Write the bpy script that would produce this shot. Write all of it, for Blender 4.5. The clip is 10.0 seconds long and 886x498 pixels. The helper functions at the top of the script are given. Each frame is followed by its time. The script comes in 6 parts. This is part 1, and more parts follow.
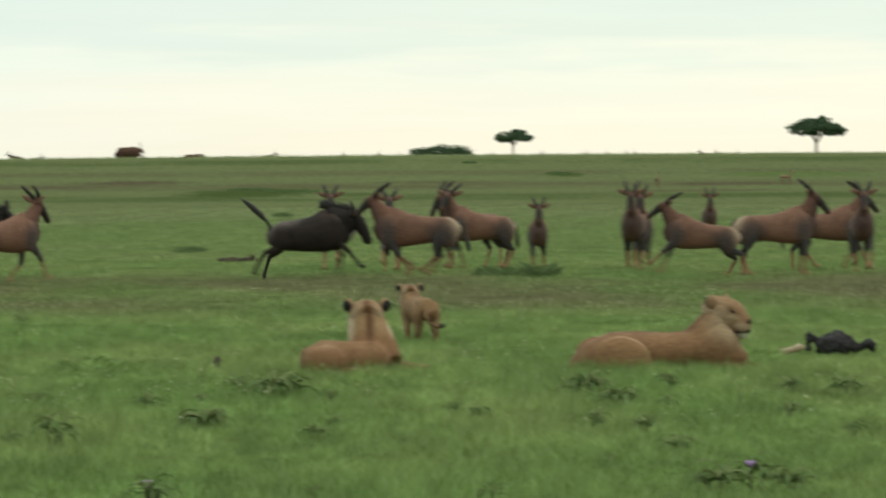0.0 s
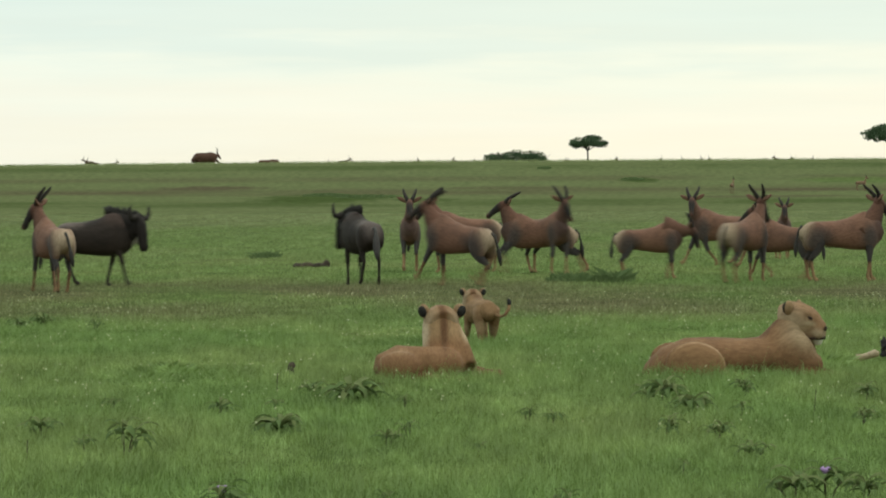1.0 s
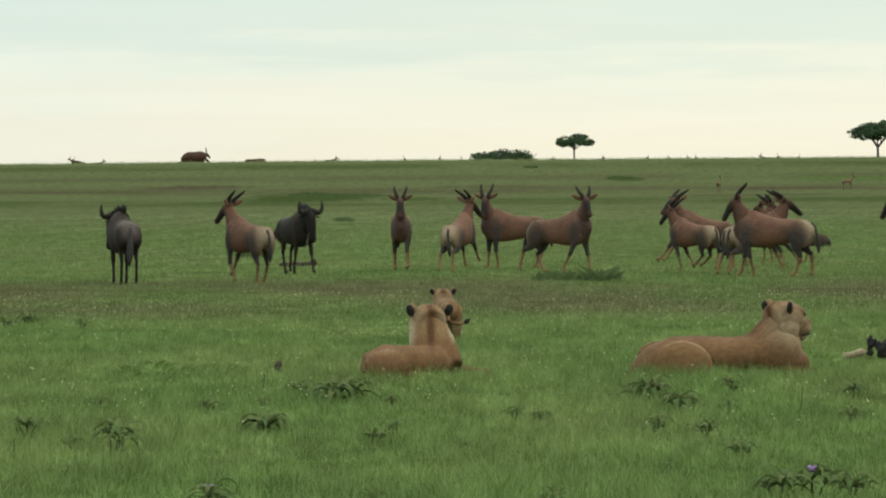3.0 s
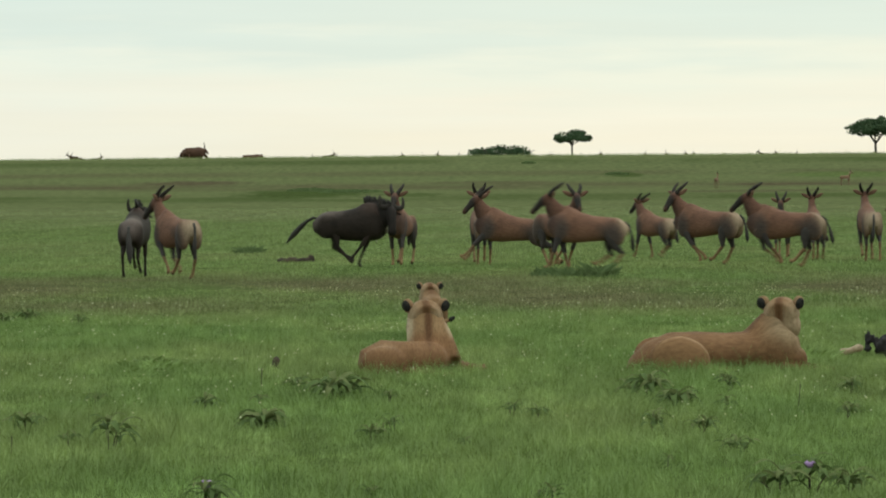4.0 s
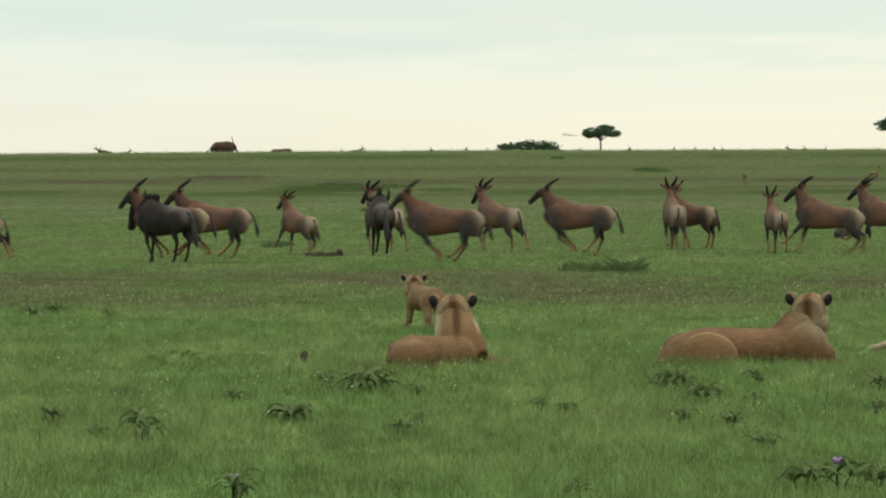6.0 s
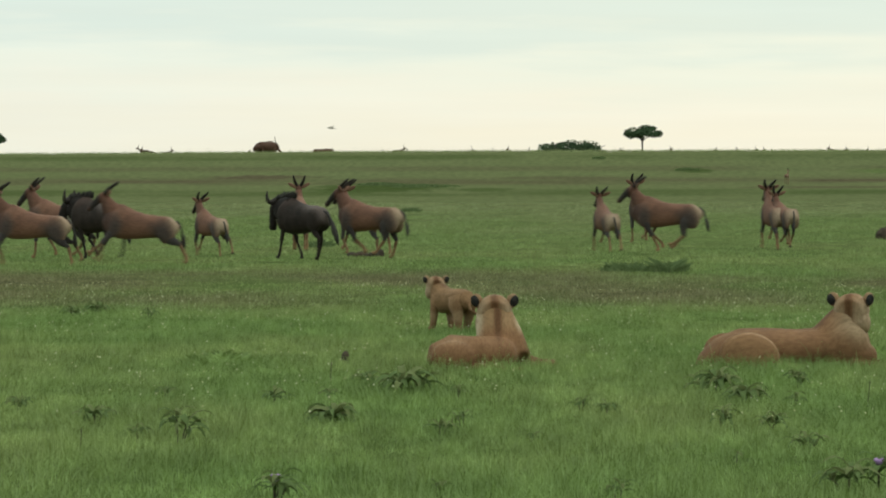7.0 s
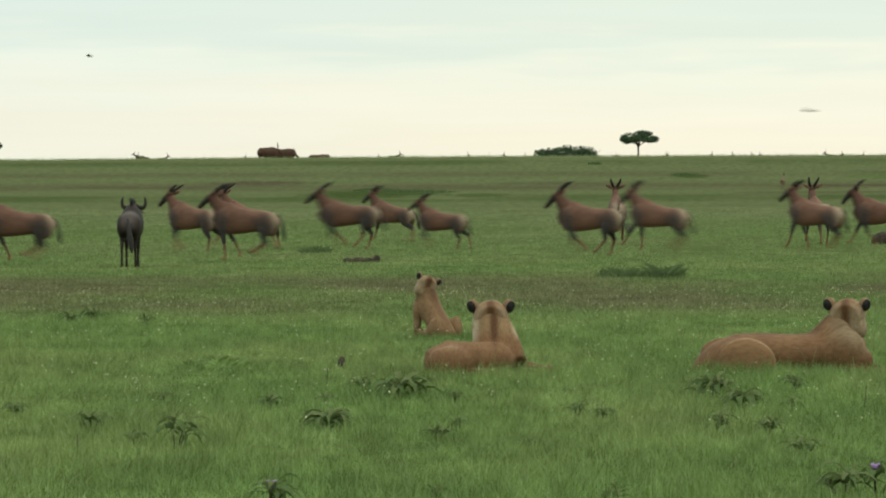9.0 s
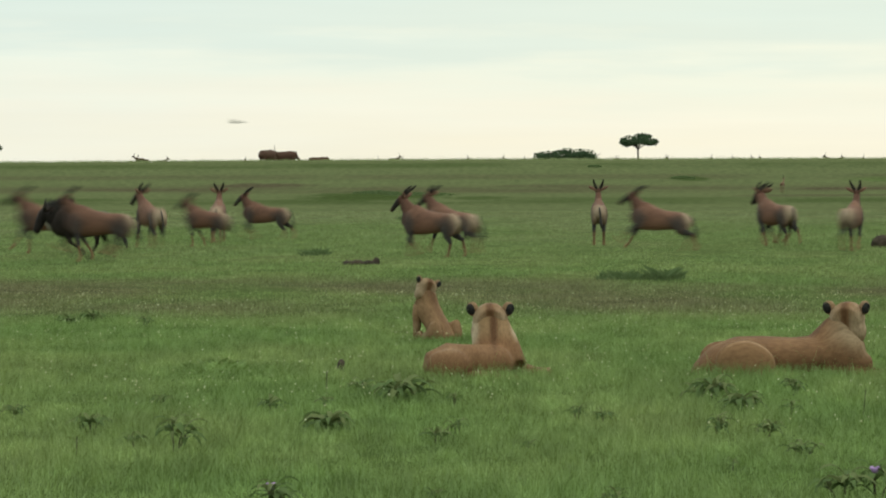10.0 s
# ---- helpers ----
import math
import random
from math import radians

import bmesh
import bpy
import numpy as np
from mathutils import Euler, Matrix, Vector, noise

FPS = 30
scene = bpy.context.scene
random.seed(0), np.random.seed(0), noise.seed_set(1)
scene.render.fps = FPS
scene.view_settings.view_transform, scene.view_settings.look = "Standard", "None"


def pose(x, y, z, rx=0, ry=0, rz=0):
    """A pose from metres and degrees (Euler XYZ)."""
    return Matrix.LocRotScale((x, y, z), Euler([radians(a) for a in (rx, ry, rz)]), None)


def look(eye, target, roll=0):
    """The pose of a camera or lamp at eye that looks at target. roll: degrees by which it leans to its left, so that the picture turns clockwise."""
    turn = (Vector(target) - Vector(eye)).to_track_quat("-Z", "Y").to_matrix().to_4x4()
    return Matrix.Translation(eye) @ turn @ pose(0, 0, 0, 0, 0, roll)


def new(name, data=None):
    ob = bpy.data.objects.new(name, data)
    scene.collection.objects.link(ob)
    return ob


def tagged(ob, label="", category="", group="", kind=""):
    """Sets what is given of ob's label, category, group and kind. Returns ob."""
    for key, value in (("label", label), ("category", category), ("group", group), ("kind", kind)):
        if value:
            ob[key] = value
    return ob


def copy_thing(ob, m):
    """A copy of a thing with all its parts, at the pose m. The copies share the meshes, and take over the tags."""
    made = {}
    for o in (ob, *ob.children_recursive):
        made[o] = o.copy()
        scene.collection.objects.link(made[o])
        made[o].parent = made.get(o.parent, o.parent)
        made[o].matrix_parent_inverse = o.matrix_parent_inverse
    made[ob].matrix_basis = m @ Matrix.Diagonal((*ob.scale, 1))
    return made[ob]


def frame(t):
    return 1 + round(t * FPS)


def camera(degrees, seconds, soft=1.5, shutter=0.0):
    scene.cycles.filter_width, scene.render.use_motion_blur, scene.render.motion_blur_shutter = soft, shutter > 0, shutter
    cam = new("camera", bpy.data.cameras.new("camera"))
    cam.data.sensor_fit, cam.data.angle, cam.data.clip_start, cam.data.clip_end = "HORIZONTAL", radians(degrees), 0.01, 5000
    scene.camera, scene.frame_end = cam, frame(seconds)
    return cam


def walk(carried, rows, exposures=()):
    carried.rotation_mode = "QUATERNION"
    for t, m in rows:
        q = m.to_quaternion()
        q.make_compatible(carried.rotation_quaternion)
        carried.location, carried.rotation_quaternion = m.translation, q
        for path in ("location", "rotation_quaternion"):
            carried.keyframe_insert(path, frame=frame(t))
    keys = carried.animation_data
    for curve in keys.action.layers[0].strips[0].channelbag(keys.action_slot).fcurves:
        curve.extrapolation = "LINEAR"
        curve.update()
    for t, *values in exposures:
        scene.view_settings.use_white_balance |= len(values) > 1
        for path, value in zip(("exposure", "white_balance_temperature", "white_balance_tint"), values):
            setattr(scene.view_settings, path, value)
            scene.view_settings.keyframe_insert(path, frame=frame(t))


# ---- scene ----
# A wide green plain under an overcast sky, seen through a long lens: two lionesses and a cub watch a herd go by.
EYE = 1.66
cam = camera(11.0, 10.0, soft=2.0, shutter=0.8)
# seconds, turn to the left, tilt up, lean to the left (degrees)
PAN = [
    (0.0, -0.8198, -1.0635, -0.3532),
    (0.1, -0.5899, -1.0379, -0.3625),
    (0.2, -0.3857, -1.0235, -0.3662),
    (0.3, -0.2590, -1.0146, -0.3699),
    (0.4, -0.1604, -1.0077, -0.3736),
    (0.5, -0.0800, -0.9919, -0.4049),
    (0.8, 0.0361, -0.9939, -0.3506),
    (1.0, 0.1072, -0.9884, -0.3193),
    (1.5, 0.1276, -0.9751, -0.3385),
    (2.0, 0.0959, -0.9658, -0.3496),
    (2.5, -0.0008, -0.9961, -0.3380),
    (2.7, -0.0352, -0.9956, -0.3629),
    (3.8, -0.0985, -1.0457, -0.3490),
    (4.0, -0.0875, -1.0549, -0.3600),
    (4.5, -0.0759, -1.0959, -0.3145),
    (5.0, -0.0110, -1.0955, -0.3185),
    (5.2, 0.0352, -1.0955, -0.2992),
    (6.3, 0.4081, -1.1261, -0.1929),
    (6.5, 0.5348, -1.1278, -0.2227),
    (6.8, 0.7107, -1.1230, -0.1381),
    (7.0, 0.7814, -1.1150, -0.1145),
    (7.2, 0.7881, -1.1181, -0.1098),
    (7.5, 0.7489, -1.1164, -0.0951),
    (8.0, 0.7447, -1.0867, -0.1315),
    (8.5, 0.7567, -1.0659, -0.1500),
    (9.0, 0.7331, -1.0457, -0.1900),
    (9.5, 0.7209, -1.0407, -0.1263),
    (10.0, 0.7281, -1.0125, -0.1294),
]
walk(cam, [(t, pose(0, 0, EYE, 90 + tilt, 0, turn) @ pose(0, 0, 0, 0, 0, lean)) for t, turn, tilt, lean in PAN],
     exposures=((0.0, 0.11), (0.5, 0.13), (1.0, 0.1), (1.5, 0.05), (2.5, 0.0), (5.0, 0.0), (7.0, 0.01), (8.5, 0.03), (10.0, 0.04)))

# ---- light: bright overcast sky, a veiled sun ----
SUN_UP, SUN_ROUND = radians(38), radians(28)
world = bpy.data.worlds.new("overcast_sky")
scene.world = world
world.use_nodes = True
sun = new("sun", bpy.data.lights.new("sun", "SUN"))
sun.data.energy, sun.data.angle, sun.data.color = 0.7, radians(30), (1.0, 0.95, 0.86)
sun.matrix_world = look((40, 60, 80), (0, 40, 0))


def wire(tree, a, out, b, inp):
    tree.links.new(a.outputs[out], b.inputs[inp])


def ramp(tree, stops, mode="LINEAR"):
    r = tree.nodes.new("ShaderNodeValToRGB")
    r.color_ramp.interpolation = mode
    el = r.color_ramp.elements
    while len(el) < len(stops):
        el.new(0.5)
    for e, (p, c) in zip(el, stops):
        e.position, e.color = p, (*c, 1)
    return r


def build_sky():
    t = world.node_tree
    t.nodes.clear()
    out, bg = t.nodes.new("ShaderNodeOutputWorld"), t.nodes.new("ShaderNodeBackground")
    sky = t.nodes.new("ShaderNodeTexSky")
    sky.sky_type, sky.sun_disc, sky.sun_elevation, sky.sun_rotation = "NISHITA", False, SUN_UP, SUN_ROUND
    dim = t.nodes.new("ShaderNodeMix")
    dim.data_type, dim.blend_type = "RGBA", "MULTIPLY"
    dim.inputs[0].default_value, dim.inputs[7].default_value = 1.0, (0.1, 0.1, 0.1, 1)
    wire(t, sky, 0, dim, 6)
    co = t.nodes.new("ShaderNodeTexCoord")
    sep = t.nodes.new("ShaderNodeSeparateXYZ")
    wire(t, co, "Generated", sep, 0)
    # height above the horizon, broken up by long flat cloud streaks
    mp = t.nodes.new("ShaderNodeMapping")
    mp.inputs["Scale"].default_value = (9, 9, 85)
    wire(t, co, "Generated", mp, 0)
    n1 = t.nodes.new("ShaderNodeTexNoise")
    n1.inputs["Scale"].default_value, n1.inputs["Detail"].default_value, n1.inputs["Roughness"].default_value = 1.5, 5, 0.52
    wire(t, mp, 0, n1, "Vector")
    wob = t.nodes.new("ShaderNodeMath")
    wob.operation = "MULTIPLY_ADD"
    wob.inputs[1].default_value, wob.inputs[2].default_value = 0.032, -0.016
    wire(t, n1, 0, wob, 0)
    add = t.nodes.new("ShaderNodeMath")
    wire(t, sep, 2, add, 0)
    wire(t, wob, 0, add, 1)
    low = t.nodes.new("ShaderNodeMapRange")
    low.inputs[1].default_value, low.inputs[2].default_value = -0.004, 0.045
    wire(t, add, 0, low, 0)
    near = ramp(t, [(0.0, (0.94, 0.90, 0.72)), (0.3, (0.93, 0.92, 0.77)), (0.52, (0.87, 0.92, 0.79)), (0.64, (0.76, 0.86, 0.77)), (1.0, (0.72, 0.85, 0.78))])
    wire(t, low, 0, near, 0)
    mp2 = t.nodes.new("ShaderNodeMapping")
    mp2.inputs["Scale"].default_value = (14, 14, 240)
    wire(t, co, "Generated", mp2, 0)
    n2 = t.nodes.new("ShaderNodeTexNoise")
    n2.inputs["Scale"].default_value, n2.inputs["Detail"].default_value = 1.0, 6
    wire(t, mp2, 0, n2, "Vector")
    thin = t.nodes.new("ShaderNodeMapRange")
    for i, v in zip((1, 2, 3, 4), (0.3, 0.72, 0.98, 1.022)):
        thin.inputs[i].default_value = v
    wire(t, n2, 0, thin, 0)
    # cooler away from the veiled sun
    side = t.nodes.new("ShaderNodeMapRange")
    side.interpolation_type = "SMOOTHSTEP"
    side.inputs[1].default_value, side.inputs[2].default_value = -0.11, 0.05
    wire(t, sep, 0, side, 0)
    tint = ramp(t, [(0.0, (0.955, 0.978, 0.995)), (1.0, (1.0, 0.992, 0.97))])
    wire(t, side, 0, tint, 0)
    cool = t.nodes.new("ShaderNodeMix")
    cool.data_type, cool.blend_type = "RGBA", "MULTIPLY"
    cool.inputs[0].default_value = 1.0
    wire(t, near, 0, cool, 6)
    wire(t, tint, 0, cool, 7)
    streaked = t.nodes.new("ShaderNodeVectorMath")
    streaked.operation = "SCALE"
    wire(t, cool, 2, streaked, 0)
    wire(t, thin, 0, streaked, "Scale")
    # the overcast brightens towards the zenith
    high = t.nodes.new("ShaderNodeMapRange")
    high.inputs[1].default_value, high.inputs[2].default_value = 0.05, 0.9
    high.inputs[3].default_value, high.inputs[4].default_value = 1.0, 1.75
    wire(t, sep, 2, high, 0)
    up = t.nodes.new("ShaderNodeVectorMath")
    up.operation = "SCALE"
    wire(t, streaked, 0, up, 0)
    wire(t, high, 0, up, "Scale")
    mix = t.nodes.new("ShaderNodeMix")
    mix.data_type = "RGBA"
    mix.inputs[0].default_value = 0.93
    wire(t, dim, 2, mix, 6)
    wire(t, up, 0, mix, 7)
    wire(t, mix, 2, bg, 0)
    wire(t, bg, 0, out, 0)


build_sky()


# ---- materials ----
def nodes(name):
    m = bpy.data.materials.new(name)
    m.use_nodes = True
    t = m.node_tree
    return m, t, t.nodes["Principled BSDF"]


def noise_node(t, scale, detail=3, space="Object", stretch=(1, 1, 1), rough=0.55):
    co = t.nodes.new("ShaderNodeTexCoord")
    mp = t.nodes.new("ShaderNodeMapping")
    mp.inputs["Scale"].default_value = stretch
    n = t.nodes.new("ShaderNodeTexNoise")
    n.inputs["Scale"].default_value, n.inputs["Detail"].default_value, n.inputs["Roughness"].default_value = scale, detail, rough
    wire(t, co, space, mp, 0)
    wire(t, mp, 0, n, "Vector")
    return n


def mix_node(t, a, b, blend="MIX"):
    m = t.nodes.new("ShaderNodeMix")
    m.data_type, m.blend_type = "RGBA", blend
    for i, v in ((6, a), (7, b)):
        if v is not None:
            m.inputs[i].default_value = (*v, 1)
    return m


def span(t, lo, hi, a=0.0, b=1.0, smooth=True):
    r = t.nodes.new("ShaderNodeMapRange")
    if smooth:
        r.interpolation_type = "SMOOTHSTEP"
    for i, v in zip((1, 2, 3, 4), (lo, hi, a, b)):
        r.inputs[i].default_value = v
    return r


def coat(name, base, dark, patches=(), rough=0.72, vary=0.12, hair_light=0.0):
    """Fur: a base colour with finer darker hair, and patches (colour, centre, radii, softness) of other hair or painted
    highlight, with ragged edges.
    """
    m, t, bsdf = nodes(name)
    big = noise_node(t, 4.0, 6, rough=0.68)
    fine = noise_node(t, 70, 4, stretch=(0.25, 1, 0.5))
    c = mix_node(t, base, dark)
    s = span(t, 0.40, 0.72)
    wire(t, big, 0, s, 0)
    wire(t, s, 0, c, 0)
    last = c
    co = t.nodes.new("ShaderNodeTexCoord")
    edge = noise_node(t, 9, 3)
    for colour, centre, radii, soft in patches:
        mp = t.nodes.new("ShaderNodeVectorMath")
        mp.operation = "SUBTRACT"
        mp.inputs[1].default_value = centre
        wire(t, co, "Object", mp, 0)
        dv = t.nodes.new("ShaderNodeVectorMath")
        dv.operation = "DIVIDE"
        dv.inputs[1].default_value = radii
        wire(t, mp, 0, dv, 0)
        ln = t.nodes.new("ShaderNodeVectorMath")
        ln.operation = "LENGTH"
        wire(t, dv, 0, ln, 0)
        jog = t.nodes.new("ShaderNodeMath")
        jog.operation = "MULTIPLY_ADD"
        jog.inputs[1].default_value = 0.5
        wire(t, edge, 0, jog, 0)
        wire(t, ln, "Value", jog, 2)
        f = span(t, 1.25 + soft, 1.25 - soft, 0, 1)
        f.inputs[1].default_value, f.inputs[2].default_value, f.inputs[3].default_value, f.inputs[4].default_value = 1.25 - soft, 1.25 + soft, 1.0, 0.0
        wire(t, jog, 0, f, 0)
        k = mix_node(t, None, colour)
        wire(t, last, 2, k, 6)
        wire(t, f, 0, k, 0)
        last = k
    hair = mix_node(t, None, (0.62, 0.6, 0.58), "MULTIPLY")
    g = span(t, 0.35, 0.75, 0.0, 0.75)
    wire(t, fine, 0, g, 0)
    wire(t, g, 0, hair, 0)
    wire(t, last, 2, hair, 6)
    # each animal a little lighter or darker
    info = t.nodes.new("ShaderNodeObjectInfo")
    hs = t.nodes.new("ShaderNodeHueSaturation")
    v = span(t, 0, 1, 1 - vary, 1 + vary, False)
    wire(t, info, "Random", v, 0)
    wire(t, v, 0, hs, "Value")
    wire(t, hair, 2, hs, "Color")
    wire(t, hs, 0, bsdf, "Base Color")
    bump = t.nodes.new("ShaderNodeBump")
    bump.inputs["Strength"].default_value, bump.inputs["Distance"].default_value = 0.5, 0.01
    wire(t, fine, 0, bump, "Height")
    wire(t, bump, 0, bsdf, "Normal")
    bsdf.inputs["Roughness"].default_value = rough
    bsdf.inputs["Specular IOR Level"].default_value = 0.14
    if hair_light:
        # hairs let light through
        tr = t.nodes.new("ShaderNodeBsdfTranslucent")
        mx = t.nodes.new("ShaderNodeMixShader")
        mx.inputs[0].default_value = hair_light
        wire(t, hs, 0, tr, 0)
        wire(t, bsdf, 0, mx, 1)
        wire(t, tr, 0, mx, 2)
        wire(t, mx, 0, t.nodes["Material Output"], 0)
    return m


def plain(name, a, b, scale=20, rough=0.6, bump=0.3, spec=0.4):
    m, t, bsdf = nodes(name)
    n = noise_node(t, scale, 4)
    c = mix_node(t, a, b)
    s = span(t, 0.35, 0.68)
    wire(t, n, 0, s, 0)
    wire(t, s, 0, c, 0)
    wire(t, c, 2, bsdf, "Base Color")
    bp = t.nodes.new("ShaderNodeBump")
    bp.inputs["Strength"].default_value, bp.inputs["Distance"].default_value = bump, 0.01
    wire(t, n, 0, bp, "Height")
    wire(t, bp, 0, bsdf, "Normal")
    bsdf.inputs["Roughness"].default_value = rough
    bsdf.inputs["Specular IOR Level"].default_value = spec
    return m


def meadow_colour():
    """Colour of the sward by place: lush and paler green patches, a worn brownish strip across the plain, dry growth
    and painted haze far off.
    """
    g = bpy.data.node_groups.new("meadow_colour", "ShaderNodeTree")
    g.interface.new_socket("Color", in_out="OUTPUT", socket_type="NodeSocketColor")
    end = g.nodes.new("NodeGroupOutput")
    geo = g.nodes.new("ShaderNodeNewGeometry")
    sep = g.nodes.new("ShaderNodeSeparateXYZ")
    wire(g, geo, "Position", sep, 0)

    def field(scale, detail, stretch):
        mp = g.nodes.new("ShaderNodeMapping")
        mp.inputs["Scale"].default_value = stretch
        n = g.nodes.new("ShaderNodeTexNoise")
        n.inputs["Scale"].default_value, n.inputs["Detail"].default_value = scale, detail
        wire(g, geo, "Position", mp, 0)
        wire(g, mp, 0, n, "Vector")
        return n

    broad = field(0.35, 3, (1, 0.28, 0))
    c = mix_node(g, GRASS_LUSH, GRASS_PALE)
    s = span(g, 0.36, 0.64)
    wire(g, broad, 0, s, 0)
    wire(g, s, 0, c, 0)
    # duller farther out: dry stems, with distance haze mixed into the colour
    dry = mix_node(g, None, GRASS_DRY_HAZE)
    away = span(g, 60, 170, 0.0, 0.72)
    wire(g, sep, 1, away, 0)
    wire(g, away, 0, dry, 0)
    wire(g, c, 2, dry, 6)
    last = dry
    # strips: middle distance of the strip, half its depth, colour, how strong, how broken
    for mid, half, colour, strength, seed in ((135, 40, GRASS_LUSH, 0.55, 1.0), (68, 19, GRASS_WORN, 0.75, 0.0), (300, 28, GRASS_WORN, 0.6, 3.0), (352, 14, GRASS_WORN, 0.4, 11.0), (235, 26, GRASS_DARK, 0.6, 7.0), (392, 14, GRASS_DARK, 0.5, 5.0)):
        n = field(0.09 if mid > 150 else 0.16, 3, (1, 0.3, 1))
        n.inputs["Vector"].links[0].from_node.inputs["Location"].default_value = (seed * 7, seed * 3, 0)
        off = g.nodes.new("ShaderNodeMath")
        off.operation = "SUBTRACT"
        off.inputs[1].default_value = mid
        wire(g, sep, 1, off, 0)
        ab = g.nodes.new("ShaderNodeMath")
        ab.operation = "ABSOLUTE"
        wire(g, off, 0, ab, 0)
        inside = span(g, half * 0.25, half, 1.0, 0.0)
        wire(g, ab, 0, inside, 0)
        patch = span(g, 0.30, 0.58)
        wire(g, n, 0, patch, 0)
        mul = g.nodes.new("ShaderNodeMath")
        mul.operation = "MULTIPLY"
        wire(g, inside, 0, mul, 0)
        wire(g, patch, 0, mul, 1)
        m2 = g.nodes.new("ShaderNodeMath")
        m2.operation = "MULTIPLY"
        m2.inputs[1].default_value = strength
        wire(g, mul, 0, m2, 0)
        k = mix_node(g, None, colour)
        wire(g, m2, 0, k, 0)
        wire(g, last, 2, k, 6)
        last = k
    # single patches: centre, half width and depth, colour, how strong
    for cx, cy, rx, ry, colour, strength in ((-7.3, 262, 5.0, 34, GRASS_DARK, 0.85), (-1.2, 250, 2.0, 14, GRASS_DARK, 0.6), (-17.0, 322, 5.0, 11, GRASS_WORN, 0.85), (-23.5, 302, 6.0, 10, GRASS_WORN, 0.7),
                                             (23.5, 303, 6.0, 9, GRASS_WORN, 0.75), (18.0, 262, 7.0, 9, GRASS_WORN, 0.6), (4.0, 318, 6.0, 8, GRASS_WORN, 0.55), (14.0, 345, 2.0, 12, GRASS_DARK, 0.8), (31.0, 340, 7.0, 14, GRASS_LUSH, 0.6)):
        mp = g.nodes.new("ShaderNodeMapping")
        mp.vector_type = "TEXTURE"
        mp.inputs["Location"].default_value, mp.inputs["Scale"].default_value = (cx, cy, 0), (rx, ry, 1e4)
        wire(g, geo, "Position", mp, 0)
        ln = g.nodes.new("ShaderNodeVectorMath")
        ln.operation = "LENGTH"
        wire(g, mp, 0, ln, 0)
        n = field(0.9, 4, (1, 0.22, 0))
        jog = g.nodes.new("ShaderNodeMath")
        jog.operation = "MULTIPLY_ADD"
        jog.inputs[1].default_value = 1.1
        wire(g, n, 0, jog, 0)
        wire(g, ln, "Value", jog, 2)
        f = span(g, 1.0, 1.55, strength, 0.0)
        wire(g, jog, 0, f, 0)
        k = mix_node(g, None, colour)
        wire(g, f, 0, k, 0)
        wire(g, last, 2, k, 6)
        last = k
    wire(g, last, 2, end, 0)
    return g


GRASS_DRY_HAZE = (0.228, 0.240, 0.119)
GRASS_LUSH, GRASS_PALE, GRASS_WORN, GRASS_DARK = (0.157, 0.224, 0.067), (0.205, 0.252, 0.085), (0.158, 0.126, 0.078), (0.085, 0.122, 0.036)
MEADOW = meadow_colour()


def grass_material(name, blades):
    m, t, bsdf = nodes(name)
    g = t.nodes.new("ShaderNodeGroup")
    g.node_tree = MEADOW
    geo = t.nodes.new("ShaderNodeNewGeometry")
    hs = t.nodes.new("ShaderNodeHueSaturation")
    wire(t, g, 0, hs, "Color")
    if blades:
        v = span(t, 0, 1, 0.72, 1.62, False)
        wire(t, geo, "Random Per Island", v, 0)
        # darker and paler tufts
        tuft = noise_node(t, 4.5, 3, stretch=(1, 0.45, 0.2))
        tone = span(t, 0.3, 0.7, 0.76, 1.26)
        wire(t, tuft, 0, tone, 0)
        both = t.nodes.new("ShaderNodeMath")
        both.operation = "MULTIPLY"
        wire(t, v, 0, both, 0)
        wire(t, tone, 0, both, 1)
        # wider drifts of lusher and thinner growth
        drift = noise_node(t, 1.1, 4, stretch=(1, 0.4, 0.1))
        shade = span(t, 0.32, 0.68, 0.86, 1.15)
        wire(t, drift, 0, shade, 0)
        whole = t.nodes.new("ShaderNodeMath")
        whole.operation = "MULTIPLY"
        wire(t, both, 0, whole, 0)
        wire(t, shade, 0, whole, 1)
        wire(t, whole, 0, hs, "Value")
        sa = span(t, 0, 1, 1.08, 0.86, False)
        wire(t, geo, "Random Per Island", sa, 0)
        wire(t, sa, 0, hs, "Saturation")
        wire(t, hs, 0, bsdf, "Base Color")
        tr = t.nodes.new("ShaderNodeBsdfTranslucent")
        wire(t, hs, 0, tr, 0)
        mx = t.nodes.new("ShaderNodeMixShader")
        mx.inputs[0].default_value = 0.45
        wire(t, bsdf, 0, mx, 1)
        wire(t, tr, 0, mx, 2)
        wire(t, mx, 0, t.nodes["Material Output"], 0)
    else:
        n = noise_node(t, 2.5, 6, stretch=(1, 0.35, 1))
        v = span(t, 0.3, 0.7, 0.36, 0.58)
        wire(t, n, 0, v, 0)
        wire(t, v, 0, hs, "Value")
        wire(t, hs, 0, bsdf, "Base Color")
        bp = t.nodes.new("ShaderNodeBump")
        bp.inputs["Strength"].default_value, bp.inputs["Distance"].default_value = 0.8, 0.08
        wire(t, n, 0, bp, "Height")
        wire(t, bp, 0, bsdf, "Normal")
    bsdf.inputs["Roughness"].default_value = 0.9
    bsdf.inputs["Specular IOR Level"].default_value = 0.06 if blades else 0.0
    return m


